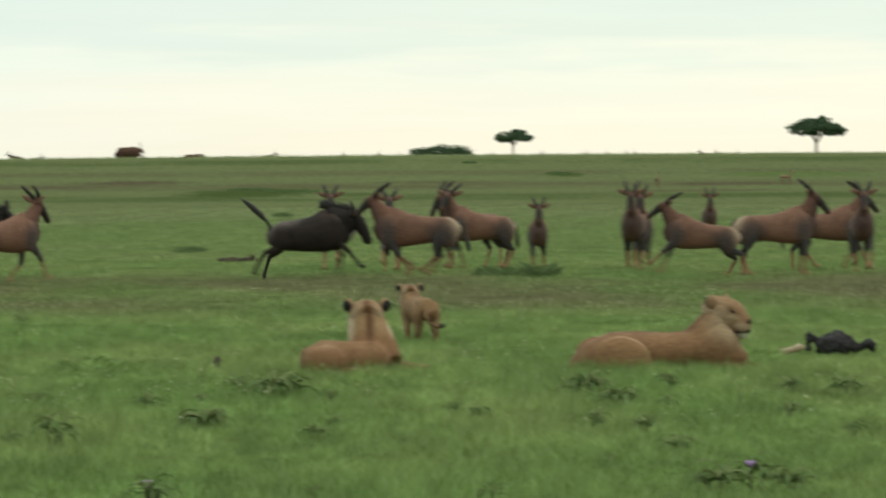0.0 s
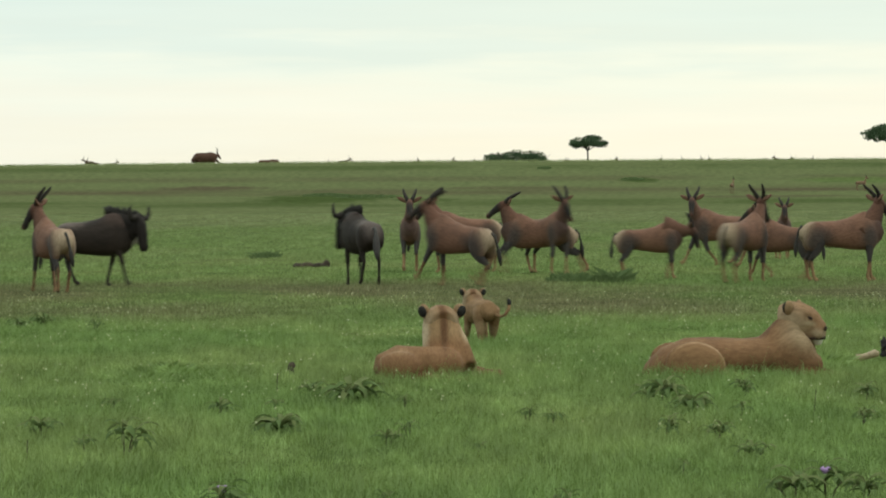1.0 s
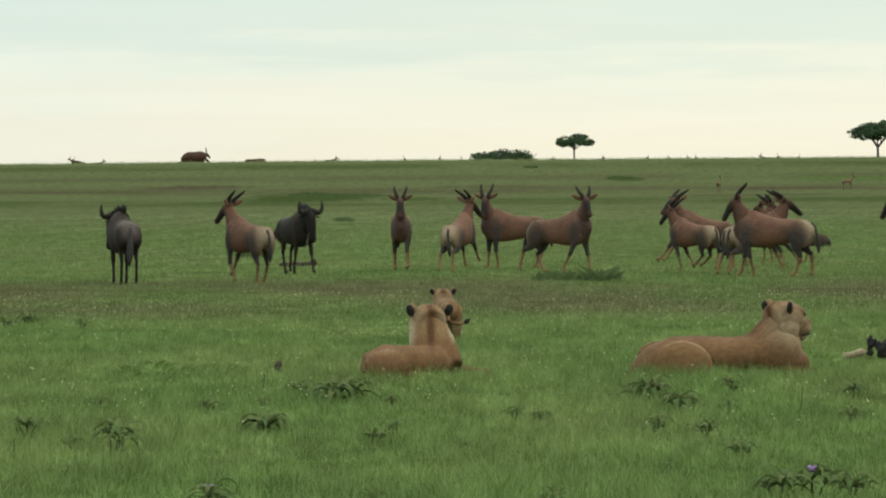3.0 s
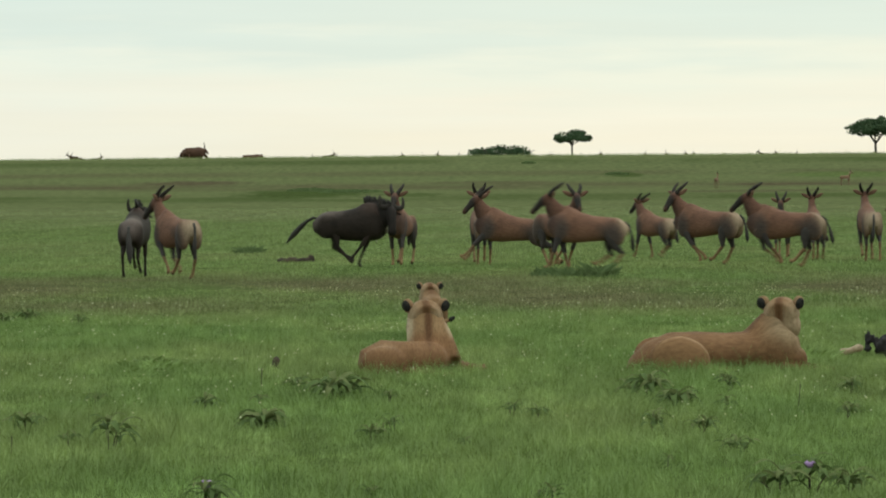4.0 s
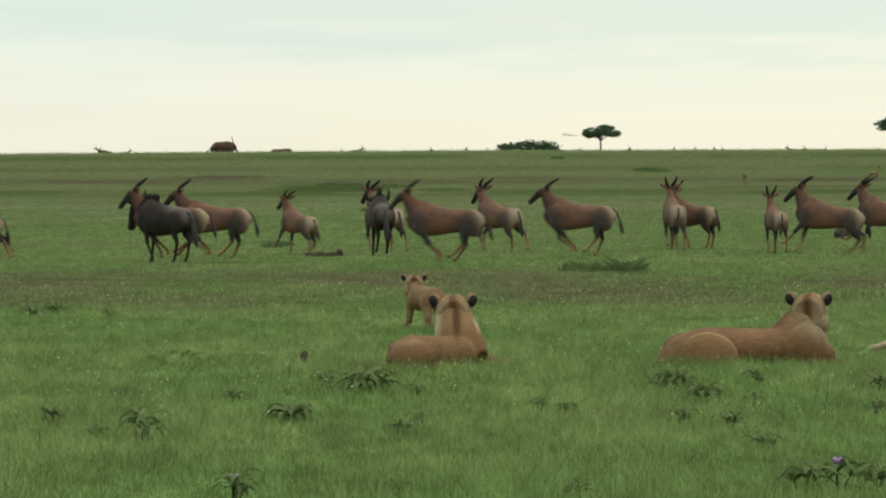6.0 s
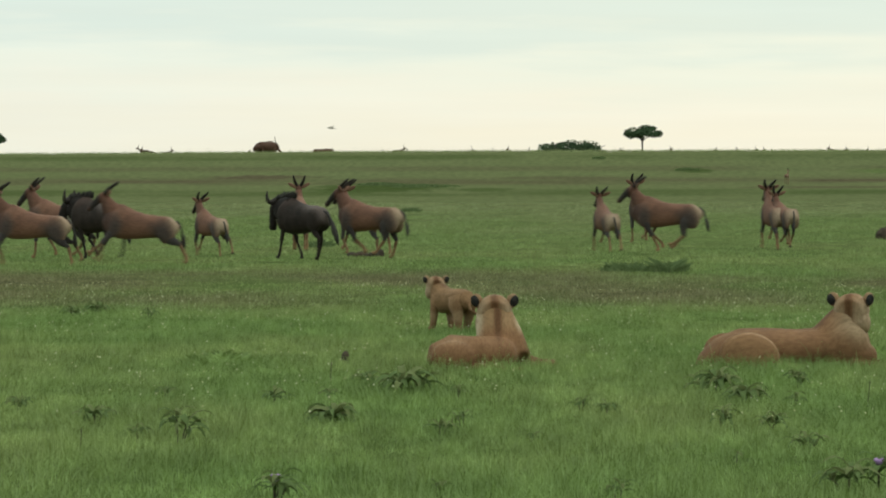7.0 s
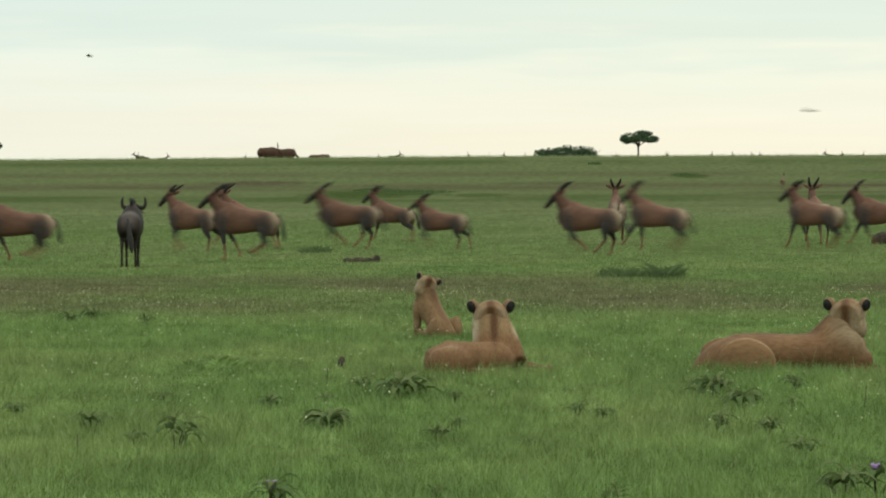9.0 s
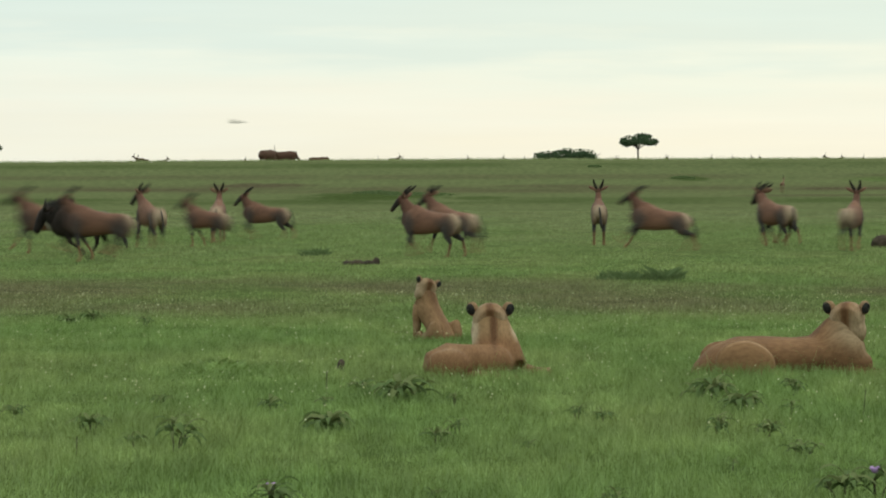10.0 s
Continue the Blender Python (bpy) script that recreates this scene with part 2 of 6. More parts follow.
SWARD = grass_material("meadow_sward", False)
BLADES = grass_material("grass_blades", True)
RED, REDDARK, GREY, TAN, OCHRE = (0.202, 0.099, 0.066), (0.14, 0.067, 0.047), (0.075, 0.053, 0.047), (0.36, 0.255, 0.175), (0.30, 0.172, 0.088)
TOPI_COAT = coat("topi_coat", RED, REDDARK, [
    (TAN, (-0.80, 0, 0.81), (0.28, 0.3, 0.35), 0.55), (GREY, (-0.42, 0.22, 0.63), (0.22, 0.16, 0.24), 0.6), (GREY, (-0.42, -0.22, 0.63), (0.22, 0.16, 0.24), 0.6),
    (GREY, (0.44, 0.24, 0.70), (0.16, 0.2, 0.24), 0.6), (GREY, (0.44, -0.24, 0.70), (0.16, 0.2, 0.24), 0.6),
    ((0.085, 0.048, 0.040), (0.62, 0, 0.86), (0.14, 0.3, 0.26), 0.6)])
TOPI_NECK = coat("topi_neck_coat", (0.165, 0.078, 0.053), (0.112, 0.052, 0.037), [((0.085, 0.045, 0.036), (0.22, 0, -0.05), (0.16, 0.2, 0.34), 0.6)])
TOPI_EAR = coat("topi_ear", (0.20, 0.105, 0.07), (0.14, 0.07, 0.048))
TOPI_FACE = coat("topi_face", (0.115, 0.052, 0.036), (0.075, 0.036, 0.026), [((0.026, 0.02, 0.018), (0.15, 0, -0.16), (0.10, 0.2, 0.20), 0.5)])
TOPI_THIGH = coat("topi_thigh", (0.07, 0.056, 0.054), (0.045, 0.036, 0.035), [(RED, (-0.12, 0, 0.18), (0.3, 0.3, 0.16), 0.6)])
TOPI_SHANK = coat("topi_shank", OCHRE, (0.115, 0.062, 0.036), [((0.06, 0.042, 0.035), (0, 0, 0.08), (0.2, 0.2, 0.10), 0.5), ((0.03, 0.025, 0.02), (0, 0, -0.39), (0.2, 0.2, 0.05), 0.2)])
HORN = plain("ringed_horn", (0.022, 0.018, 0.016), (0.05, 0.04, 0.035), 60, 0.85, 0.6, 0.1)
TAIL_HAIR = plain("black_tail_hair", (0.02, 0.017, 0.016), (0.05, 0.04, 0.035), 60, 0.7, 0.6, 0.2)
GNU_COAT = coat("wildebeest_coat", (0.034, 0.023, 0.019), (0.019, 0.013, 0.011), [((0.13, 0.096, 0.085), (-0.58, 0, 1.24), (0.36, 0.32, 0.16), 0.7), ((0.10, 0.073, 0.065), (-0.78, 0, 1.02), (0.15, 0.20, 0.20), 0.6), ((0.05, 0.030, 0.024), (0.45, 0, 1.3), (0.3, 0.3, 0.2), 0.5)])
GNU_DARK = coat("wildebeest_dark_coat", (0.02, 0.014, 0.012), (0.012, 0.009, 0.008))
BEARD = plain("pale_beard_hair", (0.45, 0.40, 0.33), (0.25, 0.21, 0.17), 50, 0.8, 0.7, 0.2)
LION, LION_SHADE, LION_PALE, LION_LINE = (0.225, 0.114, 0.056), (0.152, 0.074, 0.036), (0.50, 0.37, 0.25), (0.115, 0.052, 0.025)
# nape and neck hair, plus a pale crescent painted as the haunch's bright rim
LION_MARKS_AND_RIM = [(LION_LINE, (0.0, 0.0, 0.38), (0.65, 0.07, 0.04), 0.7), ((0.135, 0.062, 0.029), (0.28, 0.0, 0.45), (0.24, 0.05, 0.20), 0.6), ((0.36, 0.22, 0.125), (-0.42, -0.37, 0.15), (0.26, 0.16, 0.205), 0.06), ((0.245, 0.128, 0.063), (-0.445, -0.37, 0.135), (0.258, 0.17, 0.197), 0.1),
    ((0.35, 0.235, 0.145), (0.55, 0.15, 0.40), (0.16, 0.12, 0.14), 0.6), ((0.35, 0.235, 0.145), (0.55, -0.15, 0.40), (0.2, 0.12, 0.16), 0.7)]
# neck and nape hair; the last patch paints a highlight on the hip's top
BENT_MARKS_AND_HIGHLIGHT = [((0.30, 0.175, 0.09), (0.12, 0.0, 0.46), (0.4, 0.3, 0.13), 0.7), ((0.225, 0.11, 0.052), (0.05, 0.0, 0.27), (0.25, 0.16, 0.09), 0.6), (LION_PALE, (0.14, 0.195, 0.41), (0.3, 0.075, 0.12), 0.45), (LION_PALE, (0.14, -0.19, 0.43), (0.3, 0.05, 0.09), 0.45),
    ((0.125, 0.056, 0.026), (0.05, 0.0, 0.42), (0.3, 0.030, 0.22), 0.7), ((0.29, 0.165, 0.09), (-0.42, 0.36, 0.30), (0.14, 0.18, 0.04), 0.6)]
FACE_MARKS = [((0.31, 0.195, 0.115), (0.0, 0.15, -0.10), (0.13, 0.09, 0.08), 0.7), ((0.31, 0.195, 0.115), (0.0, -0.15, -0.10), (0.13, 0.09, 0.08), 0.7), ((0.36, 0.25, 0.16), (0.19, 0, -0.07), (0.06, 0.12, 0.045), 0.5),
    ((0.36, 0.25, 0.155), (0.12, 0.09, 0.005), (0.045, 0.05, 0.02), 0.5), ((0.36, 0.25, 0.155), (0.12, -0.09, 0.005), (0.045, 0.05, 0.02), 0.5), ((0.62, 0.56, 0.46), (0.21, 0, -0.134), (0.07, 0.10, 0.03), 0.35), ((0.40, 0.29, 0.19), (0.02, 0, -0.19), (0.14, 0.14, 0.06), 0.5),
    ((0.36, 0.245, 0.155), (-0.08, 0.12, -0.05), (0.19, 0.105, 0.15), 0.6), ((0.36, 0.245, 0.155), (-0.08, -0.12, -0.05), (0.19, 0.105, 0.15), 0.6), ((0.135, 0.062, 0.029), (-0.13, 0, 0.04), (0.20, 0.030, 0.20), 0.7)]
LION_COAT = coat("lioness_coat", LION, LION_SHADE, LION_MARKS_AND_RIM, vary=0.03)
LION_COAT_BENT = coat("lioness_coat_bent", LION, LION_SHADE, BENT_MARKS_AND_HIGHLIGHT, vary=0.03)
LION_HEAD = coat("lioness_head_coat", (0.265, 0.145, 0.075), (0.205, 0.108, 0.055), FACE_MARKS, vary=0.03)
LION_FUR = coat("lioness_fur", LION, LION_SHADE, LION_MARKS_AND_RIM, vary=0.03, hair_light=0.5)
LION_FUR_BENT = coat("lioness_fur_bent", LION, LION_SHADE, BENT_MARKS_AND_HIGHLIGHT, vary=0.03, hair_light=0.5)
LION_FUR_HEAD = coat("lioness_head_fur", (0.265, 0.145, 0.075), (0.205, 0.108, 0.055), FACE_MARKS, vary=0.03, hair_light=0.5)
CUB_MARKS = [((0.135, 0.066, 0.032), (-0.02, 0, 0.17), (0.45, 0.05, 0.06), 0.7), ((0.29, 0.18, 0.10), (-0.05, 0, -0.16), (0.5, 0.3, 0.06), 0.6)]
CUB_COAT = coat("cub_coat", (0.25, 0.138, 0.07), (0.175, 0.093, 0.047), CUB_MARKS, vary=0.03)
CUB_FUR = coat("cub_fur", (0.25, 0.138, 0.07), (0.175, 0.093, 0.047), CUB_MARKS, vary=0.03, hair_light=0.5)
EAR_RIM = coat("ear_fur", (0.30, 0.18, 0.10), (0.23, 0.13, 0.07), vary=0.03)
EAR_BLACK = plain("black_ear_back", (0.012, 0.011, 0.011), (0.035, 0.03, 0.026), 40, 0.8, 0.4, 0.15)
NOSE = plain("dark_nose", (0.03, 0.018, 0.014), (0.06, 0.032, 0.024), 60, 0.7, 0.2, 0.12)
HIDE = coat("dark_hide", (0.035, 0.03, 0.03), (0.02, 0.017, 0.017))
BONE = plain("bare_bone", (0.34, 0.25, 0.15), (0.24, 0.15, 0.09), 30, 0.6, 0.5)
GAZELLE_COAT = coat("gazelle_coat", (0.22, 0.13, 0.08), (0.17, 0.10, 0.06), [((0.6, 0.55, 0.48), (0, 0, 0.34), (0.6, 0.4, 0.09), 0.25)])
# coat darkened so animals on the crest read as silhouettes against the sky
RIDGE_COAT = coat("dull_brown_coat", (0.10, 0.065, 0.042), (0.07, 0.045, 0.03))
ELAND_COAT = coat("eland_coat", (0.105, 0.052, 0.034), (0.075, 0.038, 0.025))
BARK = plain("acacia_bark", (0.10, 0.085, 0.07), (0.05, 0.042, 0.036), 4, 0.9, 0.8, 0.1)
SOIL = plain("bare_soil", (0.07, 0.05, 0.035), (0.035, 0.026, 0.02), 6, 0.95, 1.0, 0.1)
DEADWOOD = plain("dead_stem", (0.05, 0.04, 0.032), (0.10, 0.075, 0.05), 30, 0.9, 0.5, 0.1)
FEATHER = plain("bird_feather", (0.20, 0.18, 0.16), (0.32, 0.29, 0.26), 30, 0.8, 0.3, 0.2)
PALE_FEATHER = plain("pale_bird_feather", (0.30, 0.28, 0.25), (0.2, 0.18, 0.16), 30, 0.8, 0.3, 0.2)
PETAL = plain("white_petal", (0.66, 0.64, 0.44), (0.56, 0.52, 0.26), 30, 0.8, 0.1, 0.2)
MAUVE = plain("mauve_petal", (0.40, 0.25, 0.45), (0.31, 0.18, 0.37), 30, 0.8, 0.1, 0.2)


def leaf_material(name, a, b, through_light=0.3):
    m, t, bsdf = nodes(name)
    geo = t.nodes.new("ShaderNodeNewGeometry")
    c = mix_node(t, a, b)
    wire(t, geo, "Random Per Island", c, 0)
    wire(t, c, 2, bsdf, "Base Color")
    bsdf.inputs["Roughness"].default_value = 0.8
    bsdf.inputs["Specular IOR Level"].default_value = 0.08
    tr = t.nodes.new("ShaderNodeBsdfTranslucent")
    wire(t, c, 2, tr, 0)
    mx = t.nodes.new("ShaderNodeMixShader")
    mx.inputs[0].default_value = through_light
    wire(t, bsdf, 0, mx, 1)
    wire(t, tr, 0, mx, 2)
    wire(t, mx, 0, t.nodes["Material Output"], 0)
    return m


HERB_LEAF = leaf_material("herb_leaf", (0.09, 0.135, 0.045), (0.155, 0.195, 0.072))
HERB_TIP = leaf_material("herb_young_leaf", (0.13, 0.165, 0.06), (0.185, 0.185, 0.08))
# distance haze is put into this lighter grey-green leaf colour
TREE_LEAF = leaf_material("acacia_leaf", (0.05, 0.085, 0.045), (0.095, 0.135, 0.068), 0.3)
WEED = leaf_material("dark_weed", (0.095, 0.135, 0.052), (0.14, 0.18, 0.075))

# ---- shape helpers ----
KNOTS = list(zip((0, 23, 37.5, 60, 90, 120, 200, 300, 360, 415, 450, 520, 650, 900, 1300, 5000),
                 (0.1, 0.03, 0, -0.16, -0.32, -0.3, -0.12, 0.2, 1.1, 2.28, 2.43, 1.85, 0.55, -0.6, -1, -1)))


def rise(y):
    """Height of the plain: a slight dip under the herd, a low ridge at about 450 m, lower land behind it."""
    y = min(max(y, 0), 4999)
    i = max(k for k in range(len(KNOTS) - 1) if KNOTS[k][0] <= y)
    (y0, z0), (y1, z1) = KNOTS[i], KNOTS[i + 1]

    def slope(j):
        if j in (0, len(KNOTS) - 1):
            return 0
        a = (KNOTS[j][1] - KNOTS[j - 1][1]) / (KNOTS[j][0] - KNOTS[j - 1][0])
        b = (KNOTS[j + 1][1] - KNOTS[j][1]) / (KNOTS[j + 1][0] - KNOTS[j][0])
        return 0 if a * b <= 0 else 2 * a * b / (a + b)

    h, u = y1 - y0, (y - y0) / (y1 - y0)
    return z0 * (2 * u ** 3 - 3 * u * u + 1) + z1 * (3 * u * u - 2 * u ** 3) + h * (slope(i) * (u ** 3 - 2 * u * u + u) + slope(i + 1) * (u ** 3 - u * u))


RISE_AT = np.concatenate([np.arange(0, 700, 1.0), np.arange(700, 5001, 20.0)])
RISE_TO = np.array([rise(float(v)) for v in RISE_AT])


def ridge_sag(x, y):
    """The crest sinks a little towards one end."""
    return -0.004 * np.maximum(-x - 2.0, 0) * np.clip((y - 330) / 100, 0, 1) * (y < 600)


def loft(bm, rings, seg=12, side=(0, 1, 0), squash=1.0):
    """A closed tube through rings (x, y, z, half width across, half height); side: the direction that counts as width."""
    pts = [Vector(r[:3]) for r in rings]
    made, side = [], Vector(side)
    for i, r in enumerate(rings):
        tan = (pts[min(i + 1, len(pts) - 1)] - pts[max(i - 1, 0)]).normalized()
        s = (side - tan * side.dot(tan)).normalized()
        n = tan.cross(s)
        ring = []
        for k in range(seg):
            a = 2 * math.pi * k / seg
            ring.append(bm.verts.new(pts[i] + s * math.cos(a) * r[3] + n * math.sin(a) * r[4]))
        made.append(ring)
    for a, b in zip(made, made[1:]):
        for k in range(seg):
            bm.faces.new((a[k], a[(k + 1) % seg], b[(k + 1) % seg], b[k]))
    bm.faces.new(made[0][::-1])
    bm.faces.new(made[-1])
    return bm


def ball(bm, centre, radii, turn=(0, 0, 0), seg=14):
    m = pose(*centre, *turn) @ Matrix.Diagonal((*radii, 1))
    bmesh.ops.create_uvsphere(bm, u_segments=seg, v_segments=max(6, seg // 2 + 1), radius=1, matrix=m)
    return bm


def finish(bm, smooth=True):
    bmesh.ops.recalc_face_normals(bm, faces=bm.faces[:])
    for f in bm.faces:
        f.smooth = smooth
    return bm


def blend(bm, voxel=0.025, soften=6):
    """The closed forms in bm run together into one skin."""
    me = bpy.data.meshes.new("rough")
    finish(bm).to_mesh(me)
    bm.free()
    ob = new("rough", me)
    r = ob.modifiers.new("skin", "REMESH")
    r.mode, r.voxel_size, r.use_smooth_shade = "VOXEL", voxel, True
    if soften:
        s = ob.modifiers.new("soft", "SMOOTH")
        s.factor, s.iterations = 0.5, soften
    done = bpy.data.meshes.new_from_object(ob.evaluated_get(bpy.context.evaluated_depsgraph_get()))
    bpy.data.objects.remove(ob)
    bpy.data.meshes.remove(me)
    out = bmesh.new()
    out.from_mesh(done)
    bpy.data.meshes.remove(done)
    return out


def part(name, bm, material, parent, label="", at=(0, 0, 0)):
    """One mesh object under a thing or a part, its origin at the joint."""
    me = bpy.data.meshes.new(name)
    finish(bm).to_mesh(me)
    bm.free()
    me.materials.append(material)
    ob = new(name, me)
    ob.parent = parent
    ob.location = at
    return tagged(ob, label)


def thing(name, label, category, group="", at=None):
    ob = new(name)
    ob.empty_display_size = 0.2
    if at:
        ob.matrix_basis = at
    return tagged(ob, label, category, group)


def sheet(name, verts, faces, material, smooth=False):
    me = bpy.data.meshes.new(name)
    me.from_pydata(verts, [], faces)
    me.materials.append(material)
    if smooth:
        me.shade_smooth()
    return new(name, me)


B = bmesh.new


# ---- the plain ----
def build_ground():
    ys = [-300, -100, -40, 0, 8, 14] + [18 + 1.5 * i for i in range(60)] + [110 + 6 * i for i in range(60)] + [480, 500, 520, 560, 600, 650, 720, 800, 900, 1050, 1300, 1800, 2600, 3600, 4900]
    fan = [-1.6, -0.9, -0.5, -0.3] + [-0.2 + 0.01 * i for i in range(41)] + [0.3, 0.5, 0.9, 1.6]
    verts, faces = [], []
    for y in ys:
        w = max(abs(y), 60)
        for u in fan:
            x = u * w
            bump = noise.noise((x * 0.11, y * 0.11, 0)) * 0.035 + noise.noise((x * 0.5, y * 0.5, 3)) * 0.012 if 18 < y < 480 else 0
            far = (0.22 * noise.noise((x * 0.02, 4.1, 0)) + 0.06 * noise.noise((x * 0.09, 1.7, 0))) * min(max((y - 330) / 90, 0), 1) if y < 600 else 0
            verts.append((x, y, rise(y) + bump + far + float(ridge_sag(max(x, -70), y))))
    n = len(fan)
    for i in range(len(ys) - 1):
        for j in range(n - 1):
            a = i * n + j
            faces.append((a, a + 1, a + n + 1, a + n))
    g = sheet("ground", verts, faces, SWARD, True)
    tagged(g, "open green savanna plain with short rainy-season grass", "ground", kind="structure")


def build_grass():
    """Blades of the sward, each a narrow bent blade; short and dense, coarser with distance."""
    rng = np.random.default_rng(4)

    def field(name, label, near, far, count, tall, wide, segs, spread, thin, mid_x=0.0):
        d = near + (far - near) * rng.random(count) ** thin
        x = mid_x + (rng.random(count) * 2 - 1) * (spread * d + 0.4)
        # tussocks: part of the blades gathers round the same roots
        k = count // 2
        pick = rng.integers(0, max(k // 14, 1), k)
        cx, cd = x[:k // 14 + 1][pick], d[:k // 14 + 1][pick]
        x[:k] = cx + rng.normal(0, 0.055, k) * (1 + cd / 60)
        d[:k] = cd + rng.normal(0, 0.07, k) * (1 + cd / 40)
        bump = np.interp(d, RISE_AT, RISE_TO)
        h = tall * (0.55 + 0.75 * rng.random(count) ** 1.6) * (1 + 0.35 * np.sin(x * 1.7 + d * 0.6) * np.sin(d * 0.9 - x * 0.4))
        stalk = rng.random(count) < 0.022
        h = np.where(stalk, h * 1.9, h)
        w = wide * (0.6 + 0.8 * rng.random(count)) * np.where(stalk, 0.5, 1)
        a, lean, bend = rng.random(count) * 2 * np.pi, rng.normal(0, 0.42, count), rng.random(count) * 2 * np.pi
        sx, sy = np.cos(a) * w, np.sin(a) * w
        lx, ly = np.cos(bend) * h * lean, np.sin(bend) * h * lean
        base = np.stack([x, d, bump + ridge_sag(x, d) - 0.02], 1)
        side = np.stack([sx, sy, 0 * sx], 1)
        tip = base + np.stack([lx * 1.5, ly * 1.5, h], 1)
        if segs == 2:
            mid = base + np.stack([lx * 0.55, ly * 0.55, h * 0.62], 1)
            v = np.stack([base - side, base + side, mid + side * 0.8, mid - side * 0.8, tip], 1).reshape(-1, 3)
            o = np.arange(count)[:, None] * 5
            loops = np.concatenate([o, o + 1, o + 2, o + 3, o + 3, o + 2, o + 4], 1).reshape(-1)
            sizes = np.tile([4, 3], count)
        else:
            v = np.stack([base - side, base + side, tip], 1).reshape(-1, 3)
            loops, sizes = np.arange(count * 3), np.full(count, 3)
        me = bpy.data.meshes.new(name)
        me.vertices.add(len(v))
        me.vertices.foreach_set("co", v.astype(np.float32).ravel())
        me.loops.add(len(loops))
        me.loops.foreach_set("vertex_index", loops.astype(np.int32))
        me.polygons.add(len(sizes))
        me.polygons.foreach_set("loop_start", np.concatenate([[0], np.cumsum(sizes)[:-1]]).astype(np.int32))
        me.update(calc_edges=True)
        me.materials.append(BLADES)
        tagged(new(name, me), label, "grass", kind="stuff")

    field("meadow_grass", "short lush green grass of the near meadow", 20, 54, 520000, 0.088, 0.0030, 2, 0.125, 0.8)
    field("tall_grass", "taller loose grass beside the resting lionesses", 34.7, 35.95, 11000, 0.135, 0.0021, 2, 0.055, 0.6, 1.25)
    field("plain_grass", "green grass of the open plain under the herd", 44, 190, 520000, 0.07, 0.0085, 1, 0.125, 1.15)
    field("ridge_grass", "thin grass along the crest of the ridge", 425, 470, 22000, 0.22, 0.016, 1, 0.125, 1.0)


def build_flowers():
    rng = random.Random(8)
    bm = B()
    for _ in range(2000):
        y = math.sqrt(rng.uniform(27 ** 2, 66 ** 2))
        x = rng.uniform(-0.125, 0.125) * y
        if noise.noise((x * 0.35, y * 0.16, 5)) < -0.05 and rng.random() < 0.85:
            continue
        z, r = rise(y) + rng.uniform(0.09, 0.15), rng.uniform(0.0038, 0.0078) * (0.75 + y / 150)
        m = pose(x, y, z, rng.uniform(20, 80), 0, rng.uniform(-60, 60))
        bmesh.ops.create_cone(bm, cap_ends=True, segments=6, radius1=r, radius2=r * 0.6, depth=r * 0.7, matrix=m)
    me = bpy.data.meshes.new("white_flowers")
    bm.to_mesh(me)
    bm.free()
    me.materials.append(PETAL)
    tagged(new("white_flowers", me), "tiny white wild flowers scattered through the grass", "flowers", kind="stuff")


build_ground()
build_grass()
build_flowers()


# ---- hoofed animals ----
def short(rings, k=0.82):
    return [(x, y, z * k, a, b) for x, y, z, a, b in rings]


